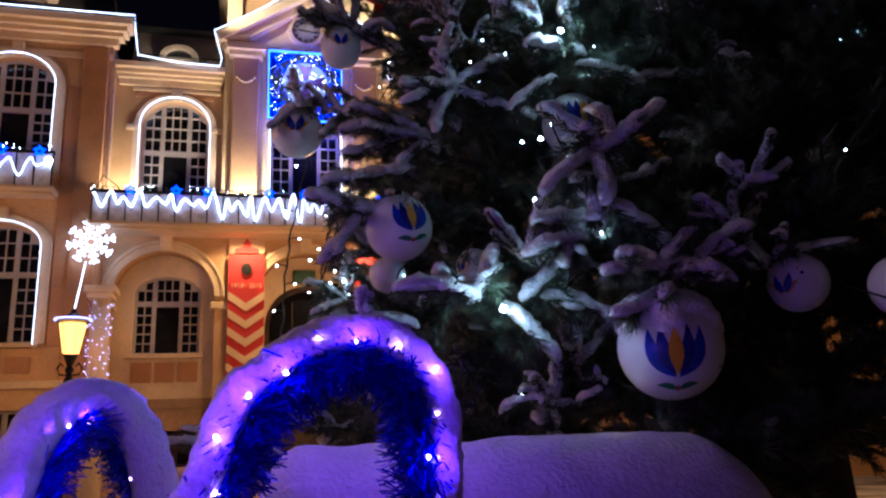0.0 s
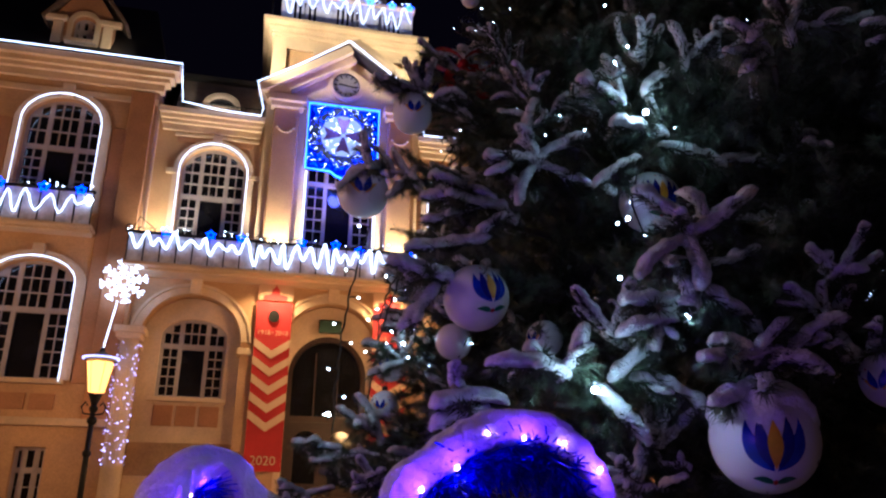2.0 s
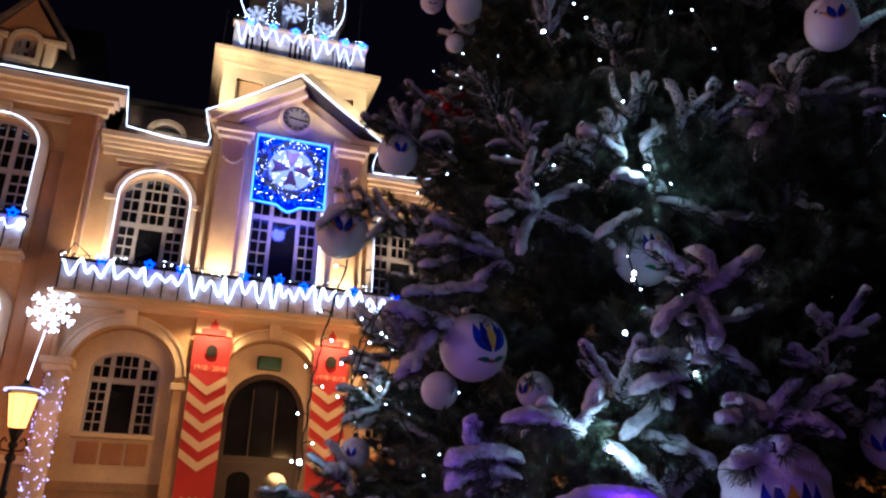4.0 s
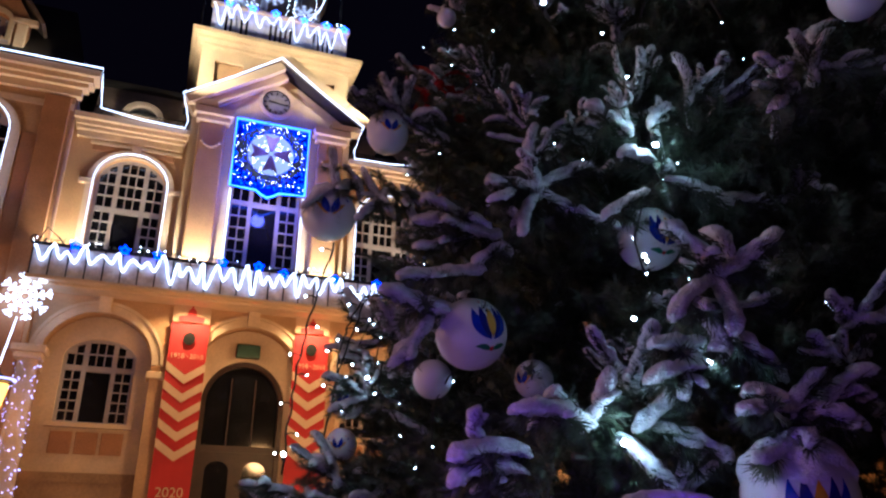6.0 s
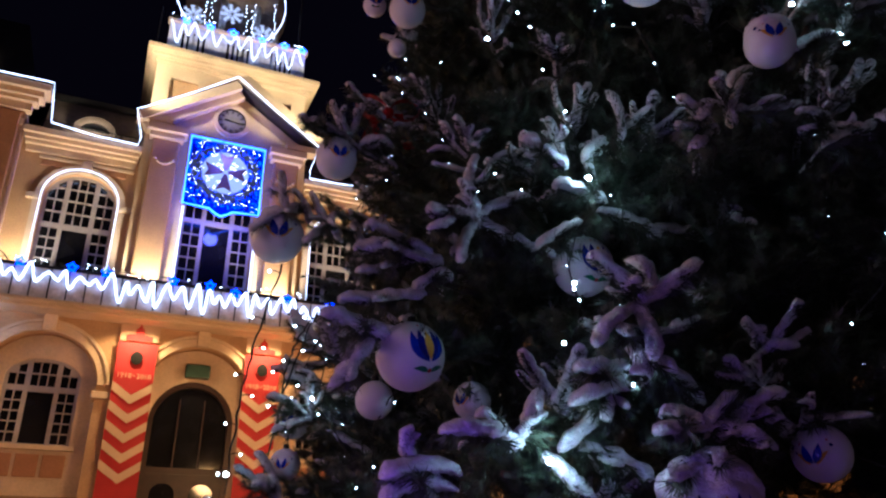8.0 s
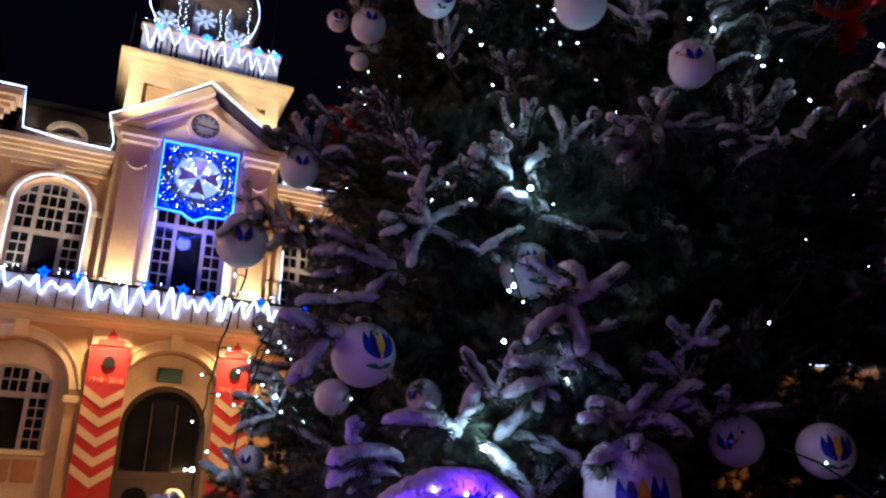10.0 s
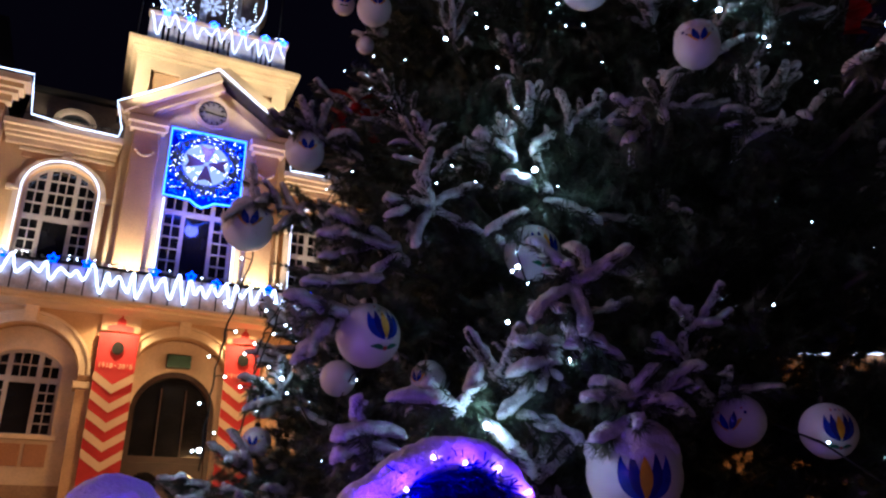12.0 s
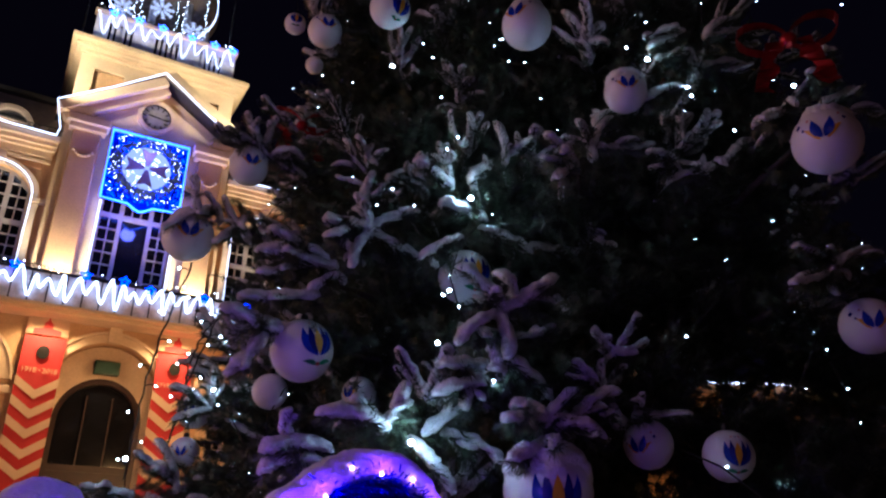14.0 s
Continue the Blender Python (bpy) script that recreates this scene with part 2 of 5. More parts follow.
def window(cx, w, z0, zs, rise, y, cols, rows_low, transom, rows_up, open_middle=True, blind=True):
    """An arched casement window: frame with its glazing bars, glass, blind and sill."""
    root = thing("window")
    root.parent = hall
    b, g = 0.05, 0.022

    def top(x):
        u = min(1, abs(x - cx) / (w / 2))
        return zs + rise * math.sqrt(max(0, 1 - u * u)) - b

    holes = []
    bounds = [cx - w / 2 + b, cx - w / 2 + w * 0.30, cx + w / 2 - w * 0.30, cx + w / 2 - b]
    for s in range(3):
        x0, x1 = bounds[s] + (0.035 if s else 0), bounds[s + 1] - (0.035 if s < 2 else 0)
        n = cols[s]
        for k in range(n):
            a = x0 + (x1 - x0) * k / n + g / 2
            c = x0 + (x1 - x0) * (k + 1) / n - g / 2
            if s == 1 and open_middle:
                continue
            for j in range(rows_low):
                lo = z0 + b + (transom - z0 - b) * j / rows_low + g / 2
                hi = z0 + b + (transom - z0 - b) * (j + 1) / rows_low - g / 2
                holes.append(rect(a, c, lo, hi))
        if s == 1 and open_middle:
            holes.append(rect(x0, x1, z0 + b, transom - 0.02))
        for k in range(n):
            a = x0 + (x1 - x0) * k / n + g / 2
            c = x0 + (x1 - x0) * (k + 1) / n - g / 2
            full = zs + rise - b
            for j in range(rows_up):
                lo = transom + 0.08 + (full - transom - 0.08) * j / rows_up + g / 2
                hi = transom + 0.08 + (full - transom - 0.08) * (j + 1) / rows_up - g / 2
                ha, hc = min(hi, top(a)), min(hi, top(c))
                if min(ha, hc) - lo > 0.03:
                    holes.append([(a, lo), (c, lo), (c, hc), (a, ha)])
    part("frame", plate([arch(cx, w, z0, zs, rise)] + holes, 0.07, y), FRAME, root)
    part("glass", plate([arch(cx, w - 0.02, z0 + 0.01, zs, rise - 0.01)], 0.012, y + 0.05), GLASS, root)
    part("sill", boxes((cx - w / 2 - 0.1, cx + w / 2 + 0.1, y - 0.3, y + 0.06, z0 - 0.08, z0)), CREAM, root)
    return root


# ground-floor arcade in front of the recessed entrance wall
ARCS = [(-1.67, 1.96), (MID, 1.96), (mirror(-1.67), 1.96)]
wall_piece("wall", [rect(-2.86, mirror(-2.86), 0, 5.9)] + [arch(c, w, 0.02 if i == 1 else 1.0, 4.62, 0.94) for i, (c, w) in enumerate(ARCS)], 0.35, 15.85)
GW = [(-1.63, 1.3), (mirror(-1.63), 1.3)]
wall_piece("wall", [rect(-2.86, mirror(-2.86), 0, 5.9)] + [arch(c, w, 3.5, 4.75, 0.38) for c, w in GW] + [arch(MID, 1.64, 0.6, 4.05, 0.87)]
           + [arch(c, 1.25, 1.3, 1.9, 0.22) for c, w in GW], 0.3, 16.22, CREAM)
# upper floor
UW = [(-1.6, 1.36), (mirror(-1.6), 1.36)]
wall_piece("wall", [rect(-2.86, mirror(-2.86), 5.9, 9.6)] + [arch(c, w, 6.1, 8.3, 0.64) for c, w in UW] + [arch(MID, 1.5, 6.1, 9.2, 0.7)], 0.35, FY)
# central risalit with its gable
gab = [(-0.62, 5.95), (mirror(-0.62), 5.95), (mirror(-0.62), 10.45), (MID, 11.6), (-0.62, 10.45)]
wall_piece("gable_front", [gab, arch(MID, 1.52, 6.1, 9.2, 0.7)], 0.2, 15.8, CREAM)
for c, w in UW:
    window(c, w, 6.1, 8.3, 0.64, FY + 0.12, (2, 3, 2), 7, 7.75, 4)
window(MID, 1.5, 6.1, 9.2, 0.7, FY + 0.02, (2, 3, 2), 8, 8.3, 4)
for c, w in GW:
    window(c, w, 3.5, 4.75, 0.38, 16.34, (2, 3, 2), 5, 4.52, 2)
    cellar = window(c, 1.25, 1.3, 1.9, 0.22, 16.36, (1, 2, 1), 2, 1.86, 1, open_middle=False)
    cellar.children[0].data.materials[0] = WOOD
# arched mouldings, keystones, panels
for c, w in ARCS:
    out, inn = arch(c, w + 0.3, 4.5, 4.62, 1.09)[2:], arch(c, w, 4.5, 4.62, 0.94)[2:]
    part("archivolt", plate([out + inn[::-1]], 0.07, 15.785), CREAM, hall)
    out, inn = arch(c, w + 0.42, 4.5, 4.62, 1.15)[2:], arch(c, w + 0.31, 4.5, 4.62, 1.095)[2:]
    part("outer_moulding", plate([out + inn[::-1]], 0.1, 15.752), CREAM, hall)
    part("keystone", bevelled(boxes((c - 0.12, c + 0.12, 15.72, 15.86, 5.54, 5.86)), 0.015), CREAM, hall)
    for sx in (-1, 1):
        part("impost", bevelled(boxes((c + sx * (w / 2 + 0.1) - 0.17, c + sx * (w / 2 + 0.1) + 0.17, 15.76, 16.2, 4.36, 4.5)), 0.02), CREAM, hall)
for c, w in GW:
    for k in (-1, 0, 1):
        part("wall_panel", bevelled(boxes((c + k * 0.44 - 0.19, c + k * 0.44 + 0.19, 16.19, 16.24, 2.95, 3.35)), 0.012), STUCCO_PANEL, hall)
    part("base_course", boxes((c - 1.0, c + 1.0, 16.16, 16.26, 2.45, 2.62)), PLINTH, hall)
    part("base_wall", boxes((c - 1.08, c + 1.08, 16.185, 16.225, 2.0, 2.45)), PLINTH, hall)
for c, w in UW:
    part("window_surround", plate([arch(c, w + 0.34, 6.1, 8.3, 0.8), arch(c, w, 6.05, 8.3, 0.64)], 0.07, FY - 0.065), CREAM, hall)
    part("keystone", bevelled(boxes((c - 0.1, c + 0.1, FY - 0.14, FY, 8.92, 9.2)), 0.015), CREAM, hall)
    part("frieze_panel", bevelled(boxes((c - 0.85, c + 0.75, FY - 0.03, FY + 0.01, 9.0, 9.12)), 0.01), STUCCO_PANEL, hall)
    for sx in (-1, 1):
        part("impost", bevelled(boxes((c + sx * (w / 2 + 0.16) - 0.15, c + sx * (w / 2 + 0.16) + 0.15, FY - 0.1, FY, 8.22, 8.34)), 0.015), CREAM, hall)


def cornice(x0, x1, y, z, deep=0.35, high=0.45, mat=CREAM, over=0.3):
    rows = [(0.25, 0.0, 0.32), (0.5, 0.32, 0.5), (0.72, 0.5, 0.72), (1.0, 0.72, 1.0)]
    return part("cornice", boxes(*[(x0 - deep * k * over, x1 + deep * k * over, y - deep * k, y + 0.1, z + high * a, z + high * b) for k, a, b in rows]), mat, hall)


cornice(-2.75, -0.72, FY, 9.25, 0.34, 0.42)
cornice(mirror(-0.72), mirror(-2.75), FY, 9.25, 0.34, 0.42)
part("architrave", boxes((-2.5, -0.7, FY - 0.06, FY + 0.02, 8.98 + 0.16, 9.2)), CREAM, hall)
# pilasters of the risalit
for x0 in (-0.45, mirror(-0.45) - 0.56):
    part("pilaster", bevelled(boxes((x0, x0 + 0.56, 15.66, 15.82, 5.95, 9.95)), 0.03), STUCCO, hall)
    part("capital", bevelled(boxes((x0 - 0.08, x0 + 0.64, 15.56, 15.82, 9.95, 10.07), (x0 - 0.14, x0 + 0.70, 15.48, 15.82, 10.072, 10.25)), 0.02), CREAM, hall)
    bm = bmesh.new()
    for k in range(-3, 4):
        ball(bm, (x0 + 0.28 + k * 0.06, 15.65, 9.36 + 0.012 * k * k), 0.035, 8, 6)
    part("stucco_garland", bm, CREAM, hall, smooth=True)
# raking cornice of the gable
for s in (-1, 1):
    a, b = Vector((MID + s * 1.95, 15.5, 10.4)), Vector((MID, 15.5, 11.7))
    d = b - a
    bm = boxes((0, d.length, -0.05, 0.35, -0.2, 0), (0, d.length, 0.1, 0.35, -0.38, -0.21))
    m = Matrix.Translation(a) @ Matrix.Rotation(-math.atan2(d.z, d.x), 4, "Y")
    bm.transform(m)
    part("raking_cornice", bm, CREAM, hall)
    part("gable_return", bevelled(boxes((MID + s * 1.6 - 0.36, MID + s * 1.6 + 0.36, 15.5, 15.82, 10.26, 10.42)), 0.02), CREAM, hall)
    bm = boxes((0, d.length, -0.06, 0.9, 0.004, 0.03))
    bm.transform(m)
    part("gable_roof", bm, ROOFDARK, hall)
# clock
clock = thing("tower_clock", (MID, 15.78, 10.77), "round grey clock dial with dark numerals in the gable", "clock")
ringpts = [(0.4 * math.cos(a), 0.4 * math.sin(a)) for a in (2 * math.pi * i / 40 for i in range(40))]
part("surround", plate([ringpts, [(x * 0.78, z * 0.78) for x, z in ringpts]], 0.09, -0.08), CREAM, clock)
part("dial", plate([[(x * 0.79, z * 0.79) for x, z in ringpts]], 0.03, -0.03), DIALM, clock)
part("bezel", plate([[(x * 0.8, z * 0.8) for x, z in ringpts], [(x * 0.74, z * 0.74) for x, z in ringpts]], 0.05, -0.07), IRON, clock)
for k in range(12):
    bm = boxes((-0.011, 0.011, -0.045, -0.03, 0.21, 0.28))
    bm.transform(Matrix.Rotation(math.pi / 6 * k, 4, "Y"))
    part("hour_mark", bm, IRON, clock)
for ang, ln, w in ((96, 0.25, 0.012), (-83, 0.17, 0.016)):
    bm = boxes((-w, w, -0.058, -0.046, -0.05, ln))
    bm.transform(Matrix.Rotation(radians(ang), 4, "Y"))
    part("clock_hand", bm, IRON, clock)

# side bays
for side in (1, -1):
    X = (lambda x: x) if side == 1 else mirror

    def xr(a, b):
        return (X(a), X(b)) if side == 1 else (X(b), X(a))

    x0, x1 = xr(-7.6, -2.86)
    cwx, cbx = X(-4.62), (X(-5.0), X(-4.18))
    wall_piece("wall", [rect(x0, x1, 0, 10.0), arch(cwx, 1.46, 7.0, 8.85, 0.62), arch(cwx, 1.46, 3.65, 5.5, 0.46)] + [rect(c - 0.27, c + 0.27, 1.2, 2.45) for c in cbx], 0.35, 15.5)
    window(cwx, 1.46, 7.0, 8.85, 0.62, 15.64, (2, 3, 2), 6, 8.35, 3)
    window(cwx, 1.46, 3.65, 5.5, 0.46, 15.64, (2, 3, 2), 5, 4.95, 3)
    for c in cbx:
        window(c, 0.54, 1.2, 2.4, 0.05, 15.66, (1, 1, 1), 3, 2.0, 1, open_middle=False)
    for zz, ww, rs, z0 in ((8.85, 1.46, 0.62, 7.0), (5.5, 1.46, 0.46, 3.65)):
        part("window_surround", plate([arch(cwx, ww + 0.4, z0, zz, rs + 0.18), arch(cwx, ww, z0 - 0.03, zz, rs)], 0.06, 15.44), CREAM, hall)
        part("keystone", bevelled(boxes((cwx - 0.11, cwx + 0.11, 15.36, 15.5, zz + rs, zz + rs + 0.3)), 0.015), CREAM, hall)
    sx = -2.86 if side == 1 else mirror(-2.86)
    part("bay_return", boxes((sx - 0.3 if side == 1 else sx, sx if side == 1 else sx + 0.3, 15.852, 16.35, 0, 10.0)), CREAM, hall)
    cornice(x0, x1, 15.5, 9.85, 0.40, 0.5, CREAM, 1.0)
    part("corner_pilaster", bevelled(boxes((*xr(-3.4, -2.92), 15.42, 15.52, 2.95, 9.8)), 0.02), STUCCO_PANEL, hall)
    part("plinth", boxes((x0, x1 + 0.03, 15.42, 15.505, 0, 1.1)), PLINTH, hall)
    part("string_course", bevelled(boxes((x0, x1 + 0.05, 15.38, 15.505, 2.82, 2.96)), 0.015), CREAM, hall)
    part("frieze", boxes((x0, x1, 15.46, 15.505, 9.55, 9.68)), CREAM, hall)
    for k in (-1, 0, 1):
        part("wall_panel", bevelled(boxes((cwx + k * 0.5 - 0.21, cwx + k * 0.5 + 0.21, 15.465, 15.51, 3.1, 3.4)), 0.012), STUCCO_PANEL, hall)
    part("wall_panel", bevelled(boxes((cwx - 1.6, cwx - 0.95, 15.47, 15.51, 3.6, 8.9)), 0.012), STUCCO_PANEL, hall)
    part("wall_panel", bevelled(boxes((cwx + 0.95, cwx + 1.4, 15.47, 15.51, 3.6, 8.9)), 0.012), STUCCO_PANEL, hall)
    # dormer gable above the eaves
    dx = X(-4.6)
    out = [(dx - 0.6, 10.3), (dx + 0.6, 10.3), (dx + 0.6, 11.5), (dx, 12.42), (dx - 0.6, 11.5)]
    wall_piece("dormer_front", [out, arch(dx + 0.02, 0.44, 10.85, 11.3, 0.2)], 0.25, 15.56, STUCCO_PANEL)
    o2, i2 = arch(dx + 0.02, 0.66, 10.72, 11.3, 0.32), arch(dx + 0.02, 0.46, 10.84, 11.3, 0.21)
    part("dormer_surround", plate([o2, i2], 0.06, 15.5), CREAM, hall)
    window(dx + 0.02, 0.44, 10.85, 11.3, 0.2, 15.66, (1, 1, 1), 2, 11.15, 1, open_middle=False)
    for s in (-1, 1):
        a, b = Vector((dx + s * 0.84, 15.44, 11.36)), Vector((dx, 15.44, 12.56))
        d = b - a
        bm = boxes((0, d.length, 0, 1.9, -0.07, 0))
        bm.transform(Matrix.Translation(a) @ Matrix.Rotation(-math.atan2(d.z, d.x), 4, "Y"))
        part("dormer_roof", bm, SLATE, hall)
        part("dormer_capital", bevelled(boxes((dx + s * 0.55 - 0.22, dx + s * 0.55 + 0.22, 15.46, 15.6, 11.32, 11.44)), 0.015), CREAM, hall)
        part("dormer_pilaster", bevelled(boxes((dx + s * 0.5 - 0.1, dx + s * 0.5 + 0.1, 15.5, 15.58, 10.3, 11.32)), 0.015), CREAM, hall)
        part("dormer_volute", bevelled(boxes((dx + s * 0.78 - 0.18, dx + s * 0.78 + 0.18, 15.58, 15.8, 10.3, 10.85)), 0.08, 3), STUCCO, hall)
    bm = bmesh.new()
    vs = [bm.verts.new(p) for p in ((x0, 15.2, 10.36), (x1 + 0.1, 15.2, 10.36), (x1 - 0.6, 17.2, 13.0), (x0, 17.2, 13.0), (x1 + 0.1, 20, 10.36), (x1 - 0.6, 18.2, 13.0))]
    bm.faces.new((vs[0], vs[1], vs[2], vs[3]))
    bm.faces.new((vs[1], vs[4], vs[5], vs[2]))
    part("roof", bm, ROOFDARK, hall)
    # mansard between the bay and the tower
    a0, a1 = xr(-2.6, -0.5)
    bm = bmesh.new()
    vs = [bm.verts.new(p) for p in ((a0, 16.1, 9.72), (a1, 16.1, 9.72), (a1, 16.75, 10.95), (a0, 16.75, 10.95))]
    bm.faces.new(vs)
    part("mansard_roof", bm, MANSARD, hall)
    part("mansard_edge", boxes((a0 - 0.6, a1 + 0.2, 16.6, 16.8, 10.95, 11.05), (a0 - 0.6, a1 + 0.2, 16.75, 20, 11.05, 11.15)), ROOFDARK, hall)
    ex = X(-1.62)
    part("eyebrow_dormer", plate([arch(ex, 0.85, 10.02, 10.05, 0.36), arch(ex, 0.6, 10.06, 10.09, 0.22)], 0.5, 16.15), SLATE, hall)
    part("eyebrow_glass", plate([arch(ex, 0.62, 10.05, 10.08, 0.23)], 0.02, 16.25), GLASS, hall)
    # roof-edge snow guard
    bm = boxes((a0, a1, 16.02, 16.035, 10.02, 10.035))
    for k in range(12):
        xx = a0 + (a1 - a0) * k / 11
        box(bm, xx - 0.008, xx + 0.008, 16.02, 16.035, 9.7, 10.02)
    part("snow_guard", bm, IRON, hall)

# door
door = thing("door")
door.parent = hall
part("door_frame", plate([arch(MID, 1.64, 0.6, 4.05, 0.87), arch(MID, 1.44, 0.64, 4.05, 0.77)], 0.12, 16.24), WOOD, door)
part("fanlight", plate([arch(MID, 1.44, 3.2, 4.05, 0.77)], 0.02, 16.38), GLASS, door)
part("transom", boxes((MID - 0.72, MID + 0.72, 16.3, 16.38, 3.12, 3.24)), WOOD, door)
for k in (-1, 1):
    part("glazing_bar", boxes((MID + k * 0.24 - 0.012, MID + k * 0.24 + 0.012, 16.33, 16.37, 3.24, 4.7 - abs(k) * 0.12)), WOOD, door)
for s in (-1, 1):
    leaf = part("door_leaf", plate([rect(MID + min(0, s * 0.72), MID + max(0, s * 0.72), 0.62, 3.12), arch(MID + s * 0.36, 0.46, 1.9, 2.75, 0.2)], 0.07, 16.32), WOOD, door)
    part("door_pane", boxes((MID + s * 0.36 - 0.24, MID + s * 0.36 + 0.24, 16.37, 16.378, 1.88, 2.97)), GLASS, leaf)
    part("door_panel", bevelled(boxes((MID + s * 0.36 - 0.22, MID + s * 0.36 + 0.22, 16.29, 16.325, 0.85, 1.7)), 0.02), WOOD, leaf)
part("steps", boxes((MID - 1.6, MID + 1.6, 14.9, 16.3, 0, 0.2), (MID - 1.4, MID + 1.4, 15.2, 16.3, 0.2, 0.4), (MID - 1.2, MID + 1.2, 15.5, 16.4, 0.4, 0.6)), PLINTH, hall)
# dark brown sheet across the inside, behind the windows and door
part("inner_back", boxes((-8, 10.3, 17.2, 17.4, 0, 9.6)), BACKING, hall)
plq = tagged(part("door_plaque", bevelled(boxes((MID - 0.24, MID + 0.24, 16.1, 16.24, 4.98, 5.26)), 0.03, 3), PLAQUE), "dark green plaque above the arched door", "plaque")

# tower
wall_piece("tower_wall", [rect(-0.62, mirror(-0.62), 9.5, 12.3)] + [rect(c - 0.32, c + 0.32, 11.0, 12.0) for c in (MID - 1.1, MID, MID + 1.1)], 0.12, 16.4, CREAM)
part("tower_body", boxes((-0.62, mirror(-0.62), 16.52, 20, 9.5, 12.3)), STUCCO, hall)
part("tower_cornice", bevelled(boxes((-0.68, mirror(-0.68), 16.32, 20.1, 12.3, 12.4), (-0.78, mirror(-0.78), 16.2, 20.2, 12.4, 12.5), (-0.88, mirror(-0.88), 16.05, 20.3, 12.5, 12.62)), 0.02), CREAM, hall)
holes = []
for g0 in (-0.2, 0.85, 1.9):
    for k in range(5):
        xx = g0 + k * 0.12
        holes.append(rect(xx, xx + 0.06, 12.78, 13.28))
part("tower_parapet", plate([rect(-0.5, mirror(-0.5), 12.62, 13.45)] + holes, 0.1, 16.3), NETGREY, hall)
part("parapet_rail", bevelled(boxes((-0.55, mirror(-0.55), 16.24, 16.45, 13.45, 13.54)), 0.015), CREAM, hall)
lan = part("lantern_dome", bmesh.new(), SLATE, hall)
bm = bmesh.new()
bmesh.ops.create_uvsphere(bm, u_segments=24, v_segments=12, radius=1.35, matrix=Matrix.Translation((MID, 18.0, 15.6)) @ Matrix.Diagonal((1, 1, 0.9, 1)))
bm.to_mesh(lan.data)
bm.free()
for k in range(8):
    a = math.pi / 4 * k + 0.39
    bm = bmesh.new()
    cyl(bm, (MID + 1.1 * math.cos(a), 18 + 1.1 * math.sin(a), 12.6), (MID + 1.1 * math.cos(a), 18 + 1.1 * math.sin(a), 15.6), 0.09, seg=12)
    part("lantern_column", bm, NETGREY, hall, smooth=True)
for xx, z0, z1 in ((2.6, 13.4, 16.5), (-0.72, 12.6, 13.95)):
    bm = bmesh.new()
    cyl(bm, (xx, 16.5, z0), (xx, 16.5, z1), 0.02, 0.012, 8)
    part("mast", bm, IRON, hall)

# balconies
for name, bx0, bx1, by, bz, bt in (("balcony", -3.0, mirror(-3.0), 15.2, 5.98, 6.62), ("balcony", -5.62, -3.72, 15.08, 6.6, 7.32), ("balcony", mirror(-3.72), mirror(-5.62), 15.08, 6.6, 7.32)):
    back = 15.85 if bx1 - bx0 > 4 else 15.5
    bal = thing("balcony")
    bal.parent = hall
    part("slab", bevelled(boxes((bx0 - 0.05, bx1 + 0.05, by - 0.06, back, bz - 0.07, bz), (bx0, bx1, by + 0.1, back, bz - 0.13, bz - 0.07)), 0.015), CREAM, bal)
    part("parapet", boxes((bx0, bx1, by, by + 0.04, bz + 0.01, bt - 0.06)), NETGREY, bal)
    part("rail", bevelled(boxes((bx0 - 0.03, bx1 + 0.03, by - 0.03, by + 0.07, bt - 0.06, bt)), 0.015), IRON, bal)
    n = int((bx1 - bx0) / 0.3)
    for k in range(n + 1):
        xx = bx0 + (bx1 - bx0) * k / n
        part("baluster", boxes((xx - 0.012, xx + 0.012, by - 0.015, by + 0.0, bz, bt - 0.05)), IRON, bal)
# wrought-iron scroll at the balcony's end
bm = tube([(-3.0 + 0.16 * t * math.cos(t * 6.0), 15.3, 6.72 + 0.16 * t * math.sin(t * 6.0)) for t in (0.2 + i / 22 for i in range(20))], 0.014)
merge(bm, tube([(-3.0, 15.3, 6.55), (-2.85, 15.3, 6.95), (-2.6, 15.3, 6.75), (-2.45, 15.3, 6.55)], 0.014))
tagged(part("iron_scroll", bm, IRON), "wrought-iron scroll on the balcony rail", "ironwork")


# ---------------------------------------------------------------- light decorations on the town hall
def rope(pts, mat=ROPE, r=0.011, label="white rope light along the eaves", closed=False):
    return tagged(part("light_rope", tube(pts, r, 6, closed), mat), label, "rope light", "facade rope lights")


def arch_rope(cx, w, z0, zs, rise, y):
    pts = arch(cx, w, z0, zs, rise, 24)
    rope([(a, y, b) for a, b in [pts[1]] + pts[2:] + [pts[0]]], r=0.0085, label="white rope light round an arched window")


rng = random.Random(5)
for s in (0, 1):
    X = (lambda x: x) if s == 0 else mirror
    rope([(X(-7.6), 15.08, 10.4), (X(-2.42), 15.08, 10.4), (X(-2.38), 15.1, 10.0), (X(-2.36), 15.4, 9.68), (X(-1.6), 15.6, 9.68), (X(-0.72), 15.6, 9.66), (X(-0.68), 15.5, 9.8), (X(-0.85), 15.44, 10.42), (X(0.2), 15.42, 11.1), (MID, 15.42, 11.78)])
    for c, w in UW[s:s + 1]:
        arch_rope(c, w + 0.06, 6.3, 8.3, 0.67, FY - 0.17)
    arch_rope(X(-4.62), 1.52, 7.1, 8.85, 0.65, 15.33)
    arch_rope(X(-4.62), 1.52, 3.62, 5.5, 0.49, 15.33)
for xx in (0.36, 1.9):
    rope([(xx, 15.72, 8.5), (xx, 15.72, 6.3)], r=0.013, label="white rope light beside the middle window")


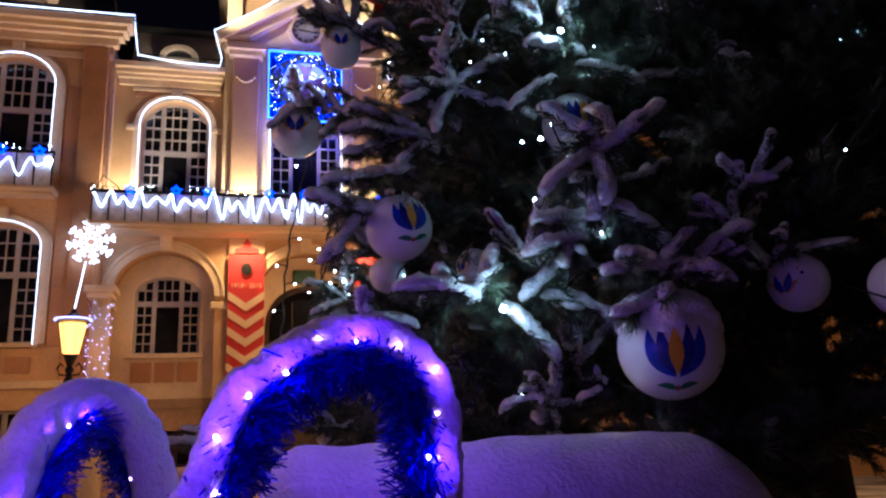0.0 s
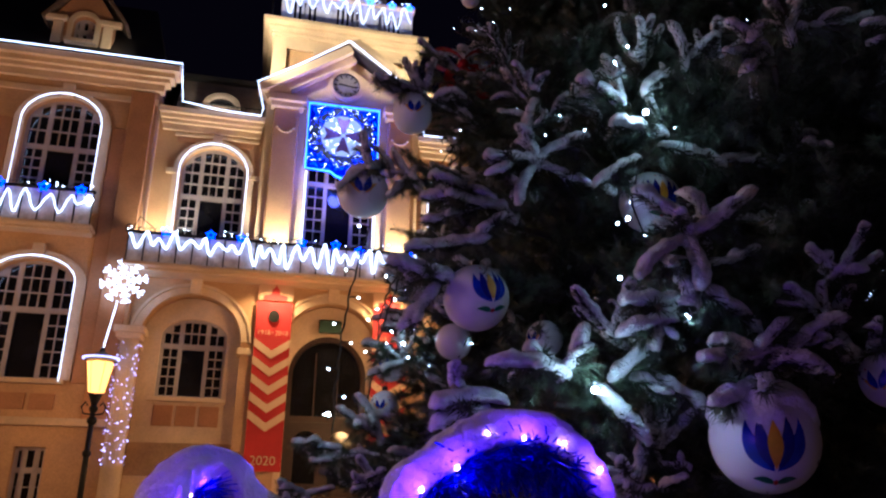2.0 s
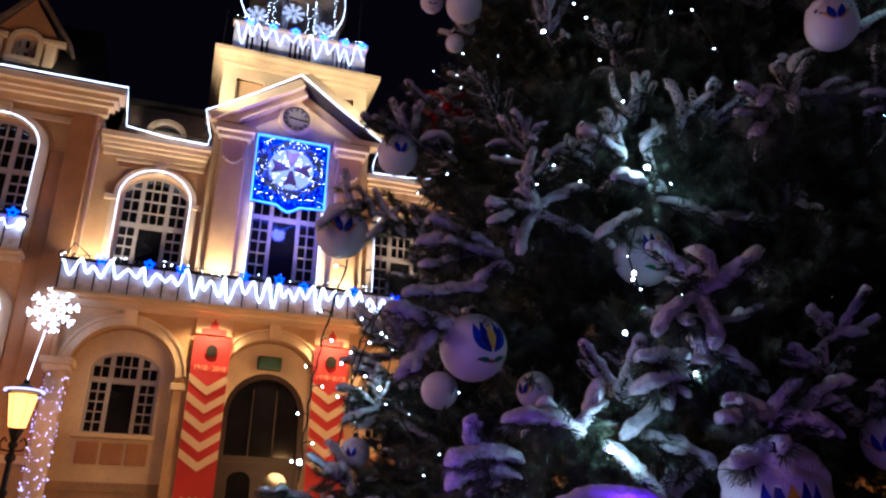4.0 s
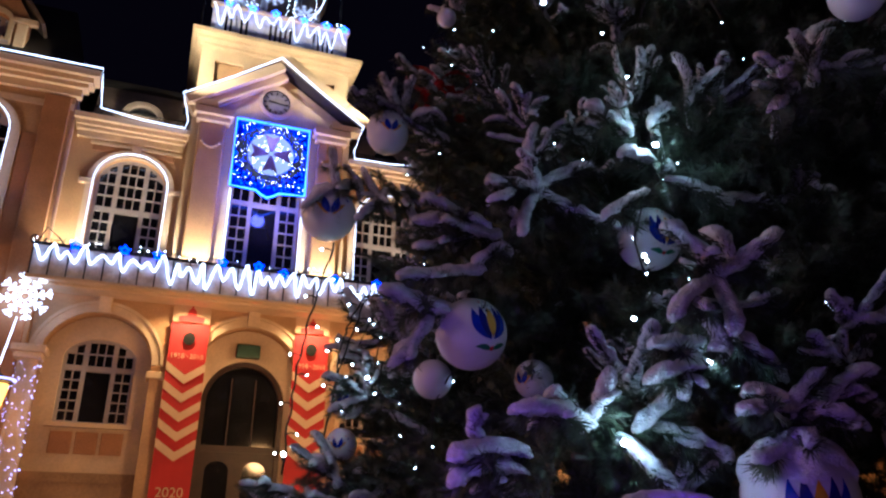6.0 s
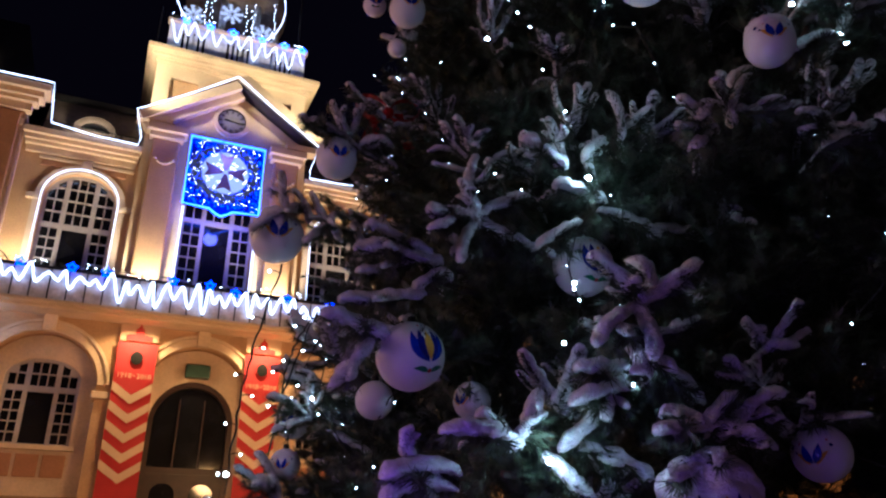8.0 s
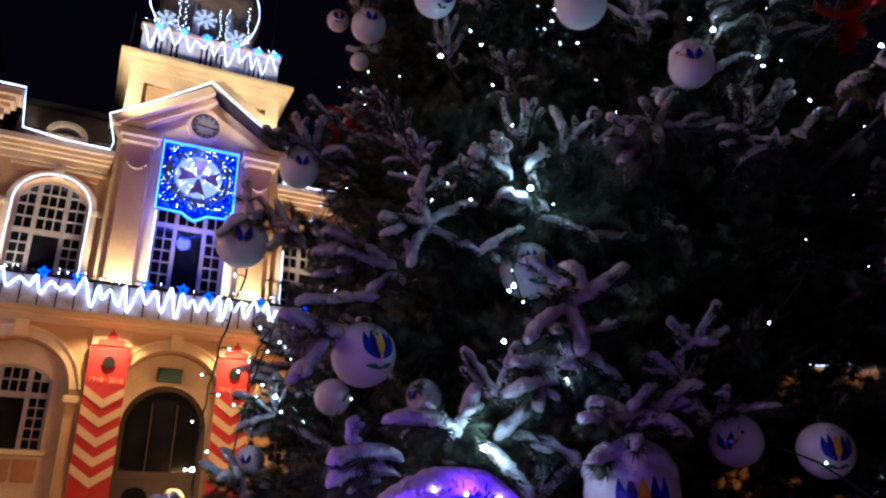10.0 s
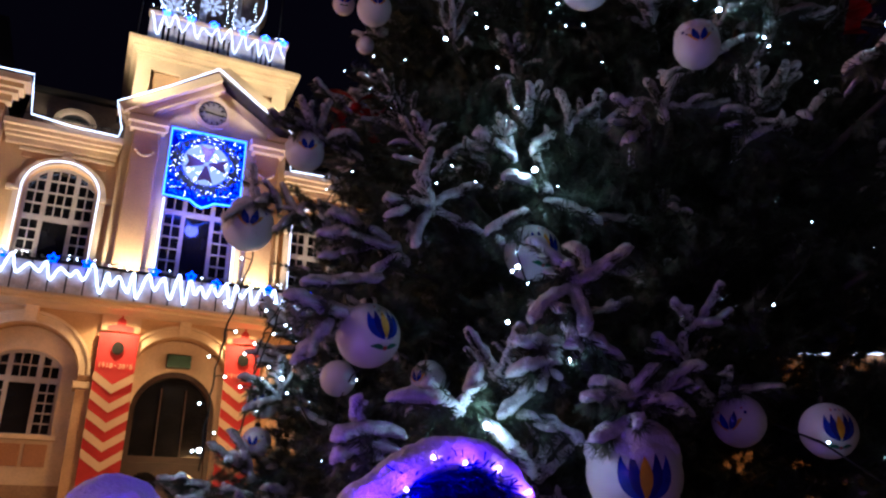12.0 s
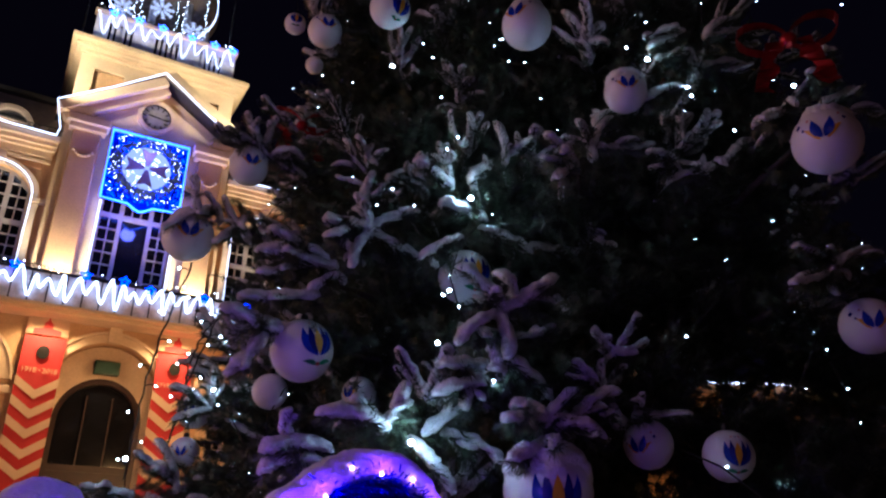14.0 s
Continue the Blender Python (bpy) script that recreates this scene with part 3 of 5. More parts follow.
def zigzag(x0, x1, y, zlo, zhi, step, seed, r=0.024):
    g = random.Random(seed)
    pts, x, up = [], x0, True
    while x < x1:
        lo = zlo + g.random() * (zhi - zlo) * 0.6
        hi = zhi - g.random() * (zhi - zlo) * 0.35
        z = hi if up else lo
        pts.append((x, y + g.uniform(-0.01, 0.01), z))
        pts.append((x + step * 0.18, y, z + (0.02 if up else -0.02)))
        x += step * g.uniform(0.6, 1.5)
        up = not up
    smooth_pts = []
    for a, b in zip(pts, pts[1:]):
        for k in range(3):
            u = k / 3
            u2 = u * u * (3 - 2 * u)
            smooth_pts.append((a[0] + (b[0] - a[0]) * u, a[1] + (b[1] - a[1]) * u, a[2] + (b[2] - a[2]) * u2))
    return rope(smooth_pts, r=r, label="white rope light in zigzags on the balcony")


def star(at, r, mat=BULBBLUE):
    pts = []
    for k in range(10):
        a = math.pi / 5 * k + math.pi / 2
        rr = r if k % 2 == 0 else r * 0.5
        pts.append((at[0] + rr * math.cos(a), at[1], at[2] + rr * math.sin(a)))
    return tagged(part("light_star", tube(pts, r * 0.22, 6, True), mat), "small glowing blue star on the balcony rail", "light star", "blue stars")


def garland(x0, x1, y, z, seed):
    g = random.Random(seed)
    root = thing("rail_garland", (0, 0, 0), "dark fir garland with tiny white lights on the rail", "garland")
    bm, bl = bmesh.new(), bmesh.new()
    for k in range(int((x1 - x0) * 60)):
        x = x0 + (x1 - x0) * g.random()
        c = Vector((x, y, z + 0.02 * math.sin(x * 9)))
        d = Vector((g.uniform(-1, 1), g.uniform(-1, 1), g.uniform(-1, 1))).normalized() * 0.075
        e = d.cross(Vector((0.3, 0.5, 0.8))).normalized() * 0.009
        bm.faces.new([bm.verts.new(c + e), bm.verts.new(c - e), bm.verts.new(c + d)])
        if k % 14 == 0:
            ball(bl, c + Vector((g.uniform(-0.05, 0.05), -0.07, g.uniform(-0.06, 0.06))), 0.012, 6, 4)
    part("fir_foliage", bm, NEEDLE, root)["kind"] = "stuff"
    part("tiny_bulbs", bl, BULBWHITE, root)["kind"] = "stuff"


zigzag(-2.98, 5.2, 15.14, 6.05, 6.62, 0.125, 3, 0.019)
zigzag(-5.58, -3.75, 15.02, 6.68, 7.25, 0.16, 8, 0.011)
zigzag(-0.5, 2.8, 16.2, 12.85, 13.5, 0.14, 9, 0.009)
garland(-3.0, 5.25, 15.17, 6.66, 1)
garland(-5.6, -3.74, 15.05, 7.36, 2)
garland(-0.55, 2.85, 16.22, 13.58, 3)
for xx in (-2.3, -1.45, -0.85, 0.35, 1.05, 1.55, 2.6, 3.5, 4.4):
    star((xx, 15.1, 6.58 + 0.05 * math.sin(xx * 7)), 0.095)
for xx in (-5.4, -4.62, -3.95):
    star((xx, 15.0, 7.28), 0.1)
for xx in (-0.15, 0.4, 0.95, 1.65, 2.2, 2.65):
    star((xx, 16.17, 13.48), 0.1, ROPEBLUE)
for xx in (-5.58, -3.78):
    bm = bmesh.new()
    ball(bm, (xx, 15.02, 7.1), 0.07, 10, 8)
    tagged(part("light_globe", bm, BULBWHITE), "small white glowing globe on a balcony corner", "light globe", "balcony globes")


def snowflake(at, r, label="glowing white snowflake of rope light", mat=ROPE):
    root = thing("light_snowflake", at, label, "snowflake", "light snowflakes")
    for k in range(8):
        a = math.pi / 4 * k + 0.2
        d = Vector((math.cos(a), 0, math.sin(a)))
        n = Vector((-d.z, 0, d.x))
        bm = tube([d * r * 0.16, d * r], r * 0.055, 6)
        for u in (0.5, 0.78):
            for s in (-1, 1):
                merge(bm, tube([d * r * u, d * r * (u + 0.18) + n * s * r * 0.18], r * 0.045, 6))
        part("arm", bm, mat, root)
    bm = tube([(r * 0.42 * math.cos(a), 0, r * 0.42 * math.sin(a)) for a in (2 * math.pi * i / 24 for i in range(24))], r * 0.05, 6, True)
    part("inner_ring", bm, mat, root)


snowflake((-2.97, 15.25, 5.57), 0.44)
rope([(-2.98, 14.95, 5.1), (-3.0, 14.8, 4.7), (-3.02, 14.55, 4.15)], r=0.012, label="thin white light cable above the street lamp")
for at in ((0.0, 16.9, 14.25), (0.9, 16.8, 14.5), (1.75, 16.9, 14.2)):
    snowflake(at, 0.29, "glowing white snowflake on the tower lantern", LANTERNROPE)
rope([(0.85 + 1.38 * math.cos(a), 16.75, 15.0 + 1.5 * math.sin(a)) for a in (radians(-62 + i * 12) for i in range(26))], r=0.012, label="white rope light hoop on the tower lantern")
for xx in (0.25, 0.42, 1.28, 1.45, 1.98):
    bm = bmesh.new()
    for k in range(16):
        ball(bm, (xx + rng.uniform(-0.04, 0.04), 16.85, 13.6 + k * 0.11), 0.011, 6, 4)
    tagged(part("light_string", bm, BULBWHITE), "hanging string of white bulbs on the tower lantern", "light string", "lantern strings", "stuff")

# blue light panel with a cross
panel = thing("light_decoration", (0, 0, 0), "blue light display with wreath and dark cross on white lights", "light display")
PX0, PX1, PZ0, PZ1, PY = 0.32, 1.9, 8.5, 10.1, 15.55
PXC, PZC = (PX0 + PX1) / 2, 9.38
edge = [(PX0, PZ0), (PXC - 0.25, PZ0 - 0.03), (PXC - 0.12, PZ0 - 0.12), (PXC, PZ0 - 0.17), (PXC + 0.12, PZ0 - 0.12), (PXC + 0.25, PZ0 - 0.03), (PX1, PZ0), (PX1, PZ1), (PX0, PZ1)]
part("outline_rope", tube([(a, PY - 0.02, b) for a, b in edge], 0.026, 6, True), ROPEBLUE, panel)
part("net", plate([edge], 0.01, PY + 0.06), NAVYPAINT, panel)
g = random.Random(11)
bb, bw, bd = bmesh.new(), bmesh.new(), bmesh.new()
for k in range(520):
    a, b = g.uniform(PX0 + 0.04, PX1 - 0.04), g.uniform(PZ0 + 0.03, PZ1 - 0.03)
    rr = math.hypot(a - PXC, b - PZC)
    if rr > 0.5:
        ball(bb, (a, PY + g.uniform(0, 0.03), b), g.uniform(0.008, 0.02), 6, 4)
for k in range(170):
    a, b = g.uniform(PX0 + 0.04, PX1 - 0.04), g.uniform(PZ0 + 0.03, PZ1 - 0.03)
    if math.hypot(a - PXC, b - PZC) > 0.5:
        ball(bw, (a, PY - 0.02, b), g.uniform(0.005, 0.011), 6, 4)
for k in range(70):
    t, rr = g.uniform(0, 2 * math.pi), g.uniform(0.1, 0.5)
    ball(bw, (PXC + rr * math.cos(t), PY + 0.008, PZC + rr * math.sin(t)), g.uniform(0.008, 0.016), 6, 4)
for k in range(700):
    t = g.uniform(0, 2 * math.pi)
    c = Vector((PXC + g.uniform(0.54, 0.72) * math.cos(t), PY - 0.01, PZC + g.uniform(0.54, 0.72) * math.sin(t)))
    d = Vector((g.uniform(-1, 1), g.uniform(-0.5, 0.5), g.uniform(-1, 1))).normalized() * 0.13
    e = Vector((-d.z, 0, d.x)).normalized() * 0.014
    bd.faces.new([bd.verts.new(c + e), bd.verts.new(c - e), bd.verts.new(c + d)])
for ob in (part("blue_bulbs", bb, BULBBLUE, panel), part("white_bulbs", bw, BULBWHITE, panel), part("wreath", bd, NEEDLE, panel)):
    ob["kind"] = "stuff"
disc = [(PXC + 0.50 * math.cos(a), PZC + 0.50 * math.sin(a)) for a in (2 * math.pi * i / 32 for i in range(32))]
part("white_disc", plate([disc], 0.01, PY + 0.02), glow("white_light_net", (0.46, 0.57, 1.0), 1.0), panel)
for k in range(4):
    bm = plate([[(-0.03, 0.05), (0.03, 0.05), (0.165, 0.44), (0.0, 0.37), (-0.165, 0.44)]], 0.02, 0)
    bm.transform(Matrix.Translation((PXC, PY - 0.03, PZC)) @ Matrix.Rotation(math.pi / 2 * k, 4, "Y"))
    part("cross_arm", bm, material("cross_dark", (0.10, 0.06, 0.06), 0.6) if k == 0 else bpy.data.materials["cross_dark"], panel)


# banners
def text_mesh(body, size):
    cu = bpy.data.curves.new("text", "FONT")
    cu.body, cu.size, cu.extrude, cu.align_x = body, size, 0.003, "CENTER"
    ob = bpy.data.objects.new("text", cu)
    scene.collection.objects.link(ob)
    me = bpy.data.meshes.new_from_object(ob)
    bpy.data.objects.remove(ob)
    for v in me.vertices:
        a, b, c = v.co
        v.co = (a, -c, b)
    return me


def banner(x0, y):
    w = 0.72
    root = thing("banner", (x0, y, 2.1), "long red banner with cream chevrons and a tower silhouette", "banner", "facade banners")
    bm = bmesh.new()
    n = 24
    for k in range(n + 1):
        z = 3.38 * k / n
        for j in range(5):
            x = w * j / 4
            bm.verts.new((x, 0.02 * math.sin(z * 2.2 + x * 3), z))
    bm.verts.ensure_lookup_table()
    for k in range(n):
        for j in range(4):
            i = k * 5 + j
            bm.faces.new([bm.verts[q] for q in (i, i + 1, i + 6, i + 5)])
    part("cloth", bm, BANNER, root)
    part("cloth_top", plate([rect(0, w, 3.42, 3.9)], 0.006, 0.03), BANNERCREAM, root)
    part("tower_print", plate([[(0.12, 3.42), (0.6, 3.42), (0.6, 3.52), (0.44, 3.55), (0.44, 3.64), (0.38, 3.7), (0.36, 3.82), (0.34, 3.7), (0.28, 3.64), (0.28, 3.55), (0.12, 3.52)]], 0.006, 0.022), BANNER, root)
    part("crest", plate([[(0.36 + 0.11 * math.cos(q), 3.07 + 0.13 * math.sin(q)) for q in (math.pi * i / 8 for i in range(16))]], 0.006, -0.035), IRON, root)
    for body, x in (("1918", 0.18), ("2018", 0.54)):
        t = part("year_print", text_mesh(body, 0.135), BANNERCREAM, root)
        t.location = (x, -0.032, 2.68)
    part("dash_print", plate([rect(0.345, 0.375, 2.72, 2.735)], 0.006, -0.035), BANNERCREAM, root)
    for k in range(5):
        z = 0.75 + k * 0.36
        part("chevron", plate([[(0, z + 0.25), (w / 2, z), (w, z + 0.25), (w, z + 0.42), (w / 2, z + 0.17), (0, z + 0.42)]], 0.006, -0.032), BANNERCREAM, root)
    t = part("year_print", text_mesh("2020", 0.25), BANNERCREAM, root)
    t.location = (w / 2, -0.032, 0.12)
    bm = bmesh.new()
    cyl(bm, (-0.05, 0, 3.92), (w + 0.05, 0, 3.92), 0.02)
    part("rod", bm, IRON, root)


banner(-0.43, 15.72)
banner(1.98, 15.72)

# pillar wrapped in light strings
pil = thing("lit_pillar", (0, 0, 0), "round pillar hung with strings of tiny white lights", "pillar")
bm = bmesh.new()
cyl(bm, (-2.72, 15.3, 0), (-2.72, 15.3, 4.45), 0.2, 0.17, 20)
part("shaft", bm, CREAM, pil, smooth=True)
part("capital", bevelled(boxes((-2.95, -2.49, 15.07, 15.53, 4.45, 4.55), (-3.0, -2.44, 15.02, 15.58, 4.552, 4.68)), 0.02), CREAM, pil)
g = random.Random(21)
for s in range(8):
    a = math.pi + math.pi * (s + 0.5) / 8
    bm = bmesh.new()
    for k in range(15):
        aa = a + g.uniform(-0.2, 0.2)
        ball(bm, (-2.72 + 0.215 * math.cos(aa), 15.3 + 0.215 * math.sin(aa), 2.2 + k * 0.15 + g.uniform(-0.08, 0.08)), g.choice((0.006, 0.010, 0.014)), 6, 4)
    part("light_string", bm, BULBDIM, pil)

# street lamp
sl = thing("street_lamp", (-3.02, 14.5, 0), "black cast-iron street lamp with glowing orange lantern", "street lamp")
bm = bmesh.new()
cyl(bm, (0, 0, 0), (0, 0, 0.5), 0.12, 0.09, 14)
cyl(bm, (0, 0, 0.5), (0, 0, 3.1), 0.055, 0.045, 14)
cyl(bm, (0, 0, 3.1), (0, 0, 3.3), 0.04, 0.12, 14)
for zz, rr in ((0.5, 0.12), (2.3, 0.075), (2.85, 0.085), (3.05, 0.075)):
    ball(bm, (0, 0, zz), rr, 14, 8)
part("post", bm, IRON, sl, smooth=True)
for s in (-1, 1):
    part("bracket", tube([(s * 0.03, 0, 2.95), (s * 0.16, 0, 2.97), (s * 0.2, 0, 3.08), (s * 0.14, 0, 3.17), (s * 0.1, 0, 3.1)], 0.018), IRON, sl)
bm = bmesh.new()
bmesh.ops.create_cone(bm, cap_ends=True, segments=6, radius1=0.14, radius2=0.235, depth=0.52, matrix=Matrix.Translation((0, 0, 3.6)))
part("lantern_glass", bm, LANTERN, sl)
for k in range(6):
    a = math.pi / 3 * k
    bm = bmesh.new()
    cyl(bm, (0.142 * math.cos(a), 0.142 * math.sin(a), 3.33), (0.238 * math.cos(a), 0.238 * math.sin(a), 3.87), 0.0045, seg=6)
    part("lantern_bar", bm, IRON, sl)
bm = bmesh.new()
bmesh.ops.create_cone(bm, cap_ends=True, segments=12, radius1=0.29, radius2=0.06, depth=0.16, matrix=Matrix.Translation((0, 0, 3.97)))
ball(bm, (0, 0, 4.08), 0.05)
part("hood", bm, IRON, sl)
part("hood_rope", tube([(0.3 * math.cos(a), 0.3 * math.sin(a), 3.93) for a in (2 * math.pi * i / 20 for i in range(20))], 0.02, 6, True), glow("pale_violet_rope", (0.55, 0.5, 1.0), 2.5), sl)

# house beyond the tree
far = thing("far_house", (0, 0, 0), "ochre house across the square with light strings on its eaves", "house")
fm = Matrix.Translation((22.2, 17.5, 0)) @ Matrix.Rotation(radians(-38), 4, "Z")
bm = plate([[(-6, 0), (6, 0), (6, 7.4), (-1.6, 7.8), (-3.0, 10.1), (-4.4, 7.8), (-6, 7.8)]] + [rect(x, x + 1.0, 3.6, 5.4) for x in (-4.8, -2.8, -0.6, 1.4, 3.4)] + [rect(x, x + 1.0, 0.9, 2.6) for x in (-4.8, -2.8, -0.6, 1.4, 3.4)], 0.3, 0)
bm.transform(fm)
part("wall", bm, HOUSE, far)
bm = boxes((-5.9, 5.9, 0.4, 0.5, 0, 6.5))
bm.transform(fm)
part("inner_wall", bm, GLASS, far)
bm = tube([(-6.1, -0.1, 7.8), (-4.4, -0.1, 7.8), (-3.0, -0.1, 10.1), (-1.6, -0.1, 7.8), (6, -0.1, 7.4)], 0.035)
bm.transform(fm)
part("eaves_lights", bm, ROPE, far)
bm = boxes((-6.2, 6.2, 0.31, 8, 7.3, 7.6))
bm.transform(fm)
part("roof", bm, ROOFDARK, far)
# unseen sodium fill, added to light the far house
lamp("street_lamp_light", "POINT", (15.5, 12.5, 4.5), 600, SODIUM, 0.3)
fest = thing("market_festoon", (0, 0, 0), "festoon of small white and orange bulbs between two poles", "light string")
fa, fb = Vector((8.7, 11.5, 1.9)), Vector((12.6, 9.3, 3.7))
for p in (fa, fb):
    bm = bmesh.new()
    cyl(bm, (p.x, p.y, 0), p, 0.04, 0.03, 8)
    part("pole", bm, IRON, fest)
line = [fa.lerp(fb, i / 24) - Vector((0, 0, 0.35 * math.sin(math.pi * i / 24))) for i in range(25)]
part("cable", tube(line, 0.008, 5), CABLE, fest)
for i in range(1, 25, 2):
    bm = bmesh.new()
    ball(bm, line[i] - Vector((0, 0, 0.05 + 0.25 * rng.random())), 0.02, 8, 6)
    part("bulb", bm, WARMBULB if i % 3 == 0 else BULBWHITE, fest)
# dark house fronts that close the square behind
for nm, at, rz, w, h in (("wall_back", (0, -22, 0), 0, 60, 9), ("wall_side", (-24, 0, 0), 90, 60, 9), ("wall_side_east", (34, 0, 0), 90, 60, 9)):
    bm = boxes((-w / 2, w / 2, -0.3, 0.3, 0, h))
    bm.transform(pose(*at, 0, 0, rz))
    tagged(part(nm, bm, HOUSE), "unlit plastered house front across the square", "wall", kind="structure")

# ---------------------------------------------------------------- christmas tree
TX, TY = 2.9, 4.3


def tree_radius(z):
    return 2.72 - 0.2 * (z - 2.0) + max(0, 0.8 * (2.15 - z)) - max(0, 1.2 * (1.8 - z))


def frame_of(d):
    d = Vector(d).normalized()
    side = Vector((-d.y, d.x, 0))
    side = side.normalized() if side.length > 1e-4 else Vector((0, 1, 0))
    return d, side, d.cross(side)


class Twig:
    """Needles and snow of a spray of shoots, as plain lists."""

    def __init__(self, seed):
        self.g = random.Random(seed)
        self.nv, self.nf, self.sv, self.sf = [], [], [], []

    def shoot(self, a, b, rad=0.03, snow=1.0, dense=1.0, needle=0.044):
        g = self.g
        a, b = Vector(a), Vector(b)
        d, s, u = frame_of(b - a)
        ln = (b - a).length
        bend = s * g.uniform(-0.03, 0.03) + u * g.uniform(-0.02, 0.03)

        def at(t):
            return a + (b - a) * t + bend * (4 * t * (1 - t))

        for k in range(int(ln / 0.0012 * dense)):
            t = g.random()
            phi = g.uniform(0, 2 * math.pi) if k % 2 or snow <= 0 else g.uniform(math.pi * 0.9, math.pi * 2.1)
            out = s * math.cos(phi) + u * math.sin(phi)
            p = at(t)
            tip = p + out * needle * g.uniform(0.65, 1.2) + d * needle * g.uniform(0.4, 1.0)
            e = d.cross(out) * 0.0028
            n = len(self.nv)
            tip.z -= 0.006
            self.nv += [p + e, p - e, tip]
            self.nf.append((n, n + 1, n + 2))
        if snow > 0:
            n0, seg = max(8, int(ln / 0.014)), 12
            base = len(self.sv)
            up = Vector((0, 0, 1))
            ph = g.uniform(0, 50)
            slim = 1 - 0.3 * abs(d.z)
            for i in range(n0 + 1):
                t = 0.5 - 0.5 * math.cos(math.pi * i / n0)
                t = 0.4 * t + 0.6 * i / n0
                edge = min(t * ln + 0.004, (1 - t) * ln + 0.004) / (rad * 1.1)
                prof = math.sqrt(1 - (1 - edge) ** 2) if edge < 1 else 1.0
                prof *= 0.94 + 0.3 * noise.noise(Vector((t * ln * 14 + ph, ph, 0)))
                c = at(t) + up * rad * 0.34 + d * rad * 0.45 * t
                for j in range(seg):
                    k = 2 * math.pi * j / seg
                    v = s * math.cos(k) + u * math.sin(k)
                    lump = 0.92 + 0.40 * noise.noise(Vector((t * ln * 24 + ph, math.cos(k) * 1.1, math.sin(k) * 1.1)))
                    lump += 0.2 * noise.noise(Vector((t * ln * 85 + ph, math.cos(k) * 2.6, math.sin(k) * 2.6)))
                    w = v * (1.08 * rad * snow * slim * max(prof, 0.1) * lump)
                    if w.z < 0:
                        w.z *= 0.3 + 0.6 * noise.noise(Vector((t * ln * 45 + ph, k * 2, 3)))
                    self.sv.append(c + w)
            for i in range(n0):
                for j in range(seg):
                    p, q = base + i * seg + j, base + i * seg + (j + 1) % seg
                    self.sf.append((p, q, q + seg, p + seg))
            self.sf.append(tuple(base + j for j in range(seg))[::-1])
            self.sf.append(tuple(base + n0 * seg + j for j in range(seg)))

    def meshes(self, name):
        out = []
        for v, f, mat, sm in ((self.nv, self.nf, NEEDLE, False), (self.sv, self.sf, SNOWFINE, True)):
            if not v:
                out.append(None)
                continue
            me = bpy.data.meshes.new(name)
            me.from_pydata([tuple(p) for p in v], [], f)
            me.materials.append(mat)
            if sm:
                me.polygons.foreach_set("use_smooth", [True] * len(f))
            out.append(me)
        return out


def spray(seed, length=0.55, pairs=3, snow=1.0, rad=0.034, spread=48, rise=0.12, dense=1.0):
    """A flat fan of shoots along +x, drooping a little, as spruce branches end."""
    t = Twig(seed)
    g = t.g
    t.shoot((0, 0, 0), (length * 0.5, 0, -0.03), rad * 0.8, snow * 0.8, dense)
    t.shoot((length * 0.45, 0, -0.03), (length, g.uniform(-0.05, 0.05), rise * 0.3), rad, snow, dense)
    for k in range(pairs):
        x = length * (0.25 + 0.6 * k / pairs)
        for s in (-1, 1):
            if g.random() < 0.12:
                continue
            ln = length * g.uniform(0.3, 0.46) * (1.05 - 0.25 * k / pairs)
            an = radians(spread + g.uniform(-14, 14))
            p = Vector((x + g.uniform(-0.03, 0.03), 0, -0.03))
            q = p + Vector((math.cos(an) * ln, s * math.sin(an) * ln, g.uniform(-0.25, 0.6) * rise + 0.02))
            t.shoot(p, q, rad * g.uniform(0.8, 1.05), snow * g.uniform(0.85, 1.1), dense)
            if g.random() < 0.45:
                q2 = p.lerp(q, 0.5)
                t.shoot(q2, q2 + Vector((0.07, s * 0.03, g.uniform(0.02, 0.1))), rad * 0.8, snow, dense)
    return t


def cluster(seed, fingers=5, arm=0.17, rad=0.029):
    """A branch end whose stout snowy fingers point out and up on all sides."""
    t = Twig(seed)
    g = t.g
    t.shoot((-0.32, 0, -0.05), (-0.12, 0, -0.03), rad * 0.7, 0.7)
    t.shoot((-0.14, 0, -0.03), (0.03, 0, 0), rad * 0.95, 1.0)
    for k in range(fingers):
        a = radians(-80 + 160 * (k + g.uniform(0.2, 0.8)) / fingers)
        ln = arm * g.uniform(0.65, 1.15)
        p = Vector((-0.13 * g.random() * (1 if k % 2 else 0.3), 0, 0))
        t.shoot(p, p + Vector((math.cos(a) * ln, math.sin(a) * ln, ln * g.uniform(-0.35, 0.75))), rad * g.uniform(0.85, 1.1), 1.0)
    for k in range(2):
        p = Vector((-0.2, 0, -0.03))
        t.shoot(p, p + Vector((0.08, (k * 2 - 1) * arm * 0.8, g.uniform(-0.08, 0.05))), rad * 0.85, g.choice((0, 0.9)))
    return t


def turn_to(az, el, roll=0.0):
    """Local x along the azimuth (degrees from +x) and elevation."""
    return Matrix.Rotation(radians(az), 4, "Z") @ Matrix.Rotation(radians(-el), 4, "Y") @ Matrix.Rotation(radians(roll), 4, "X")


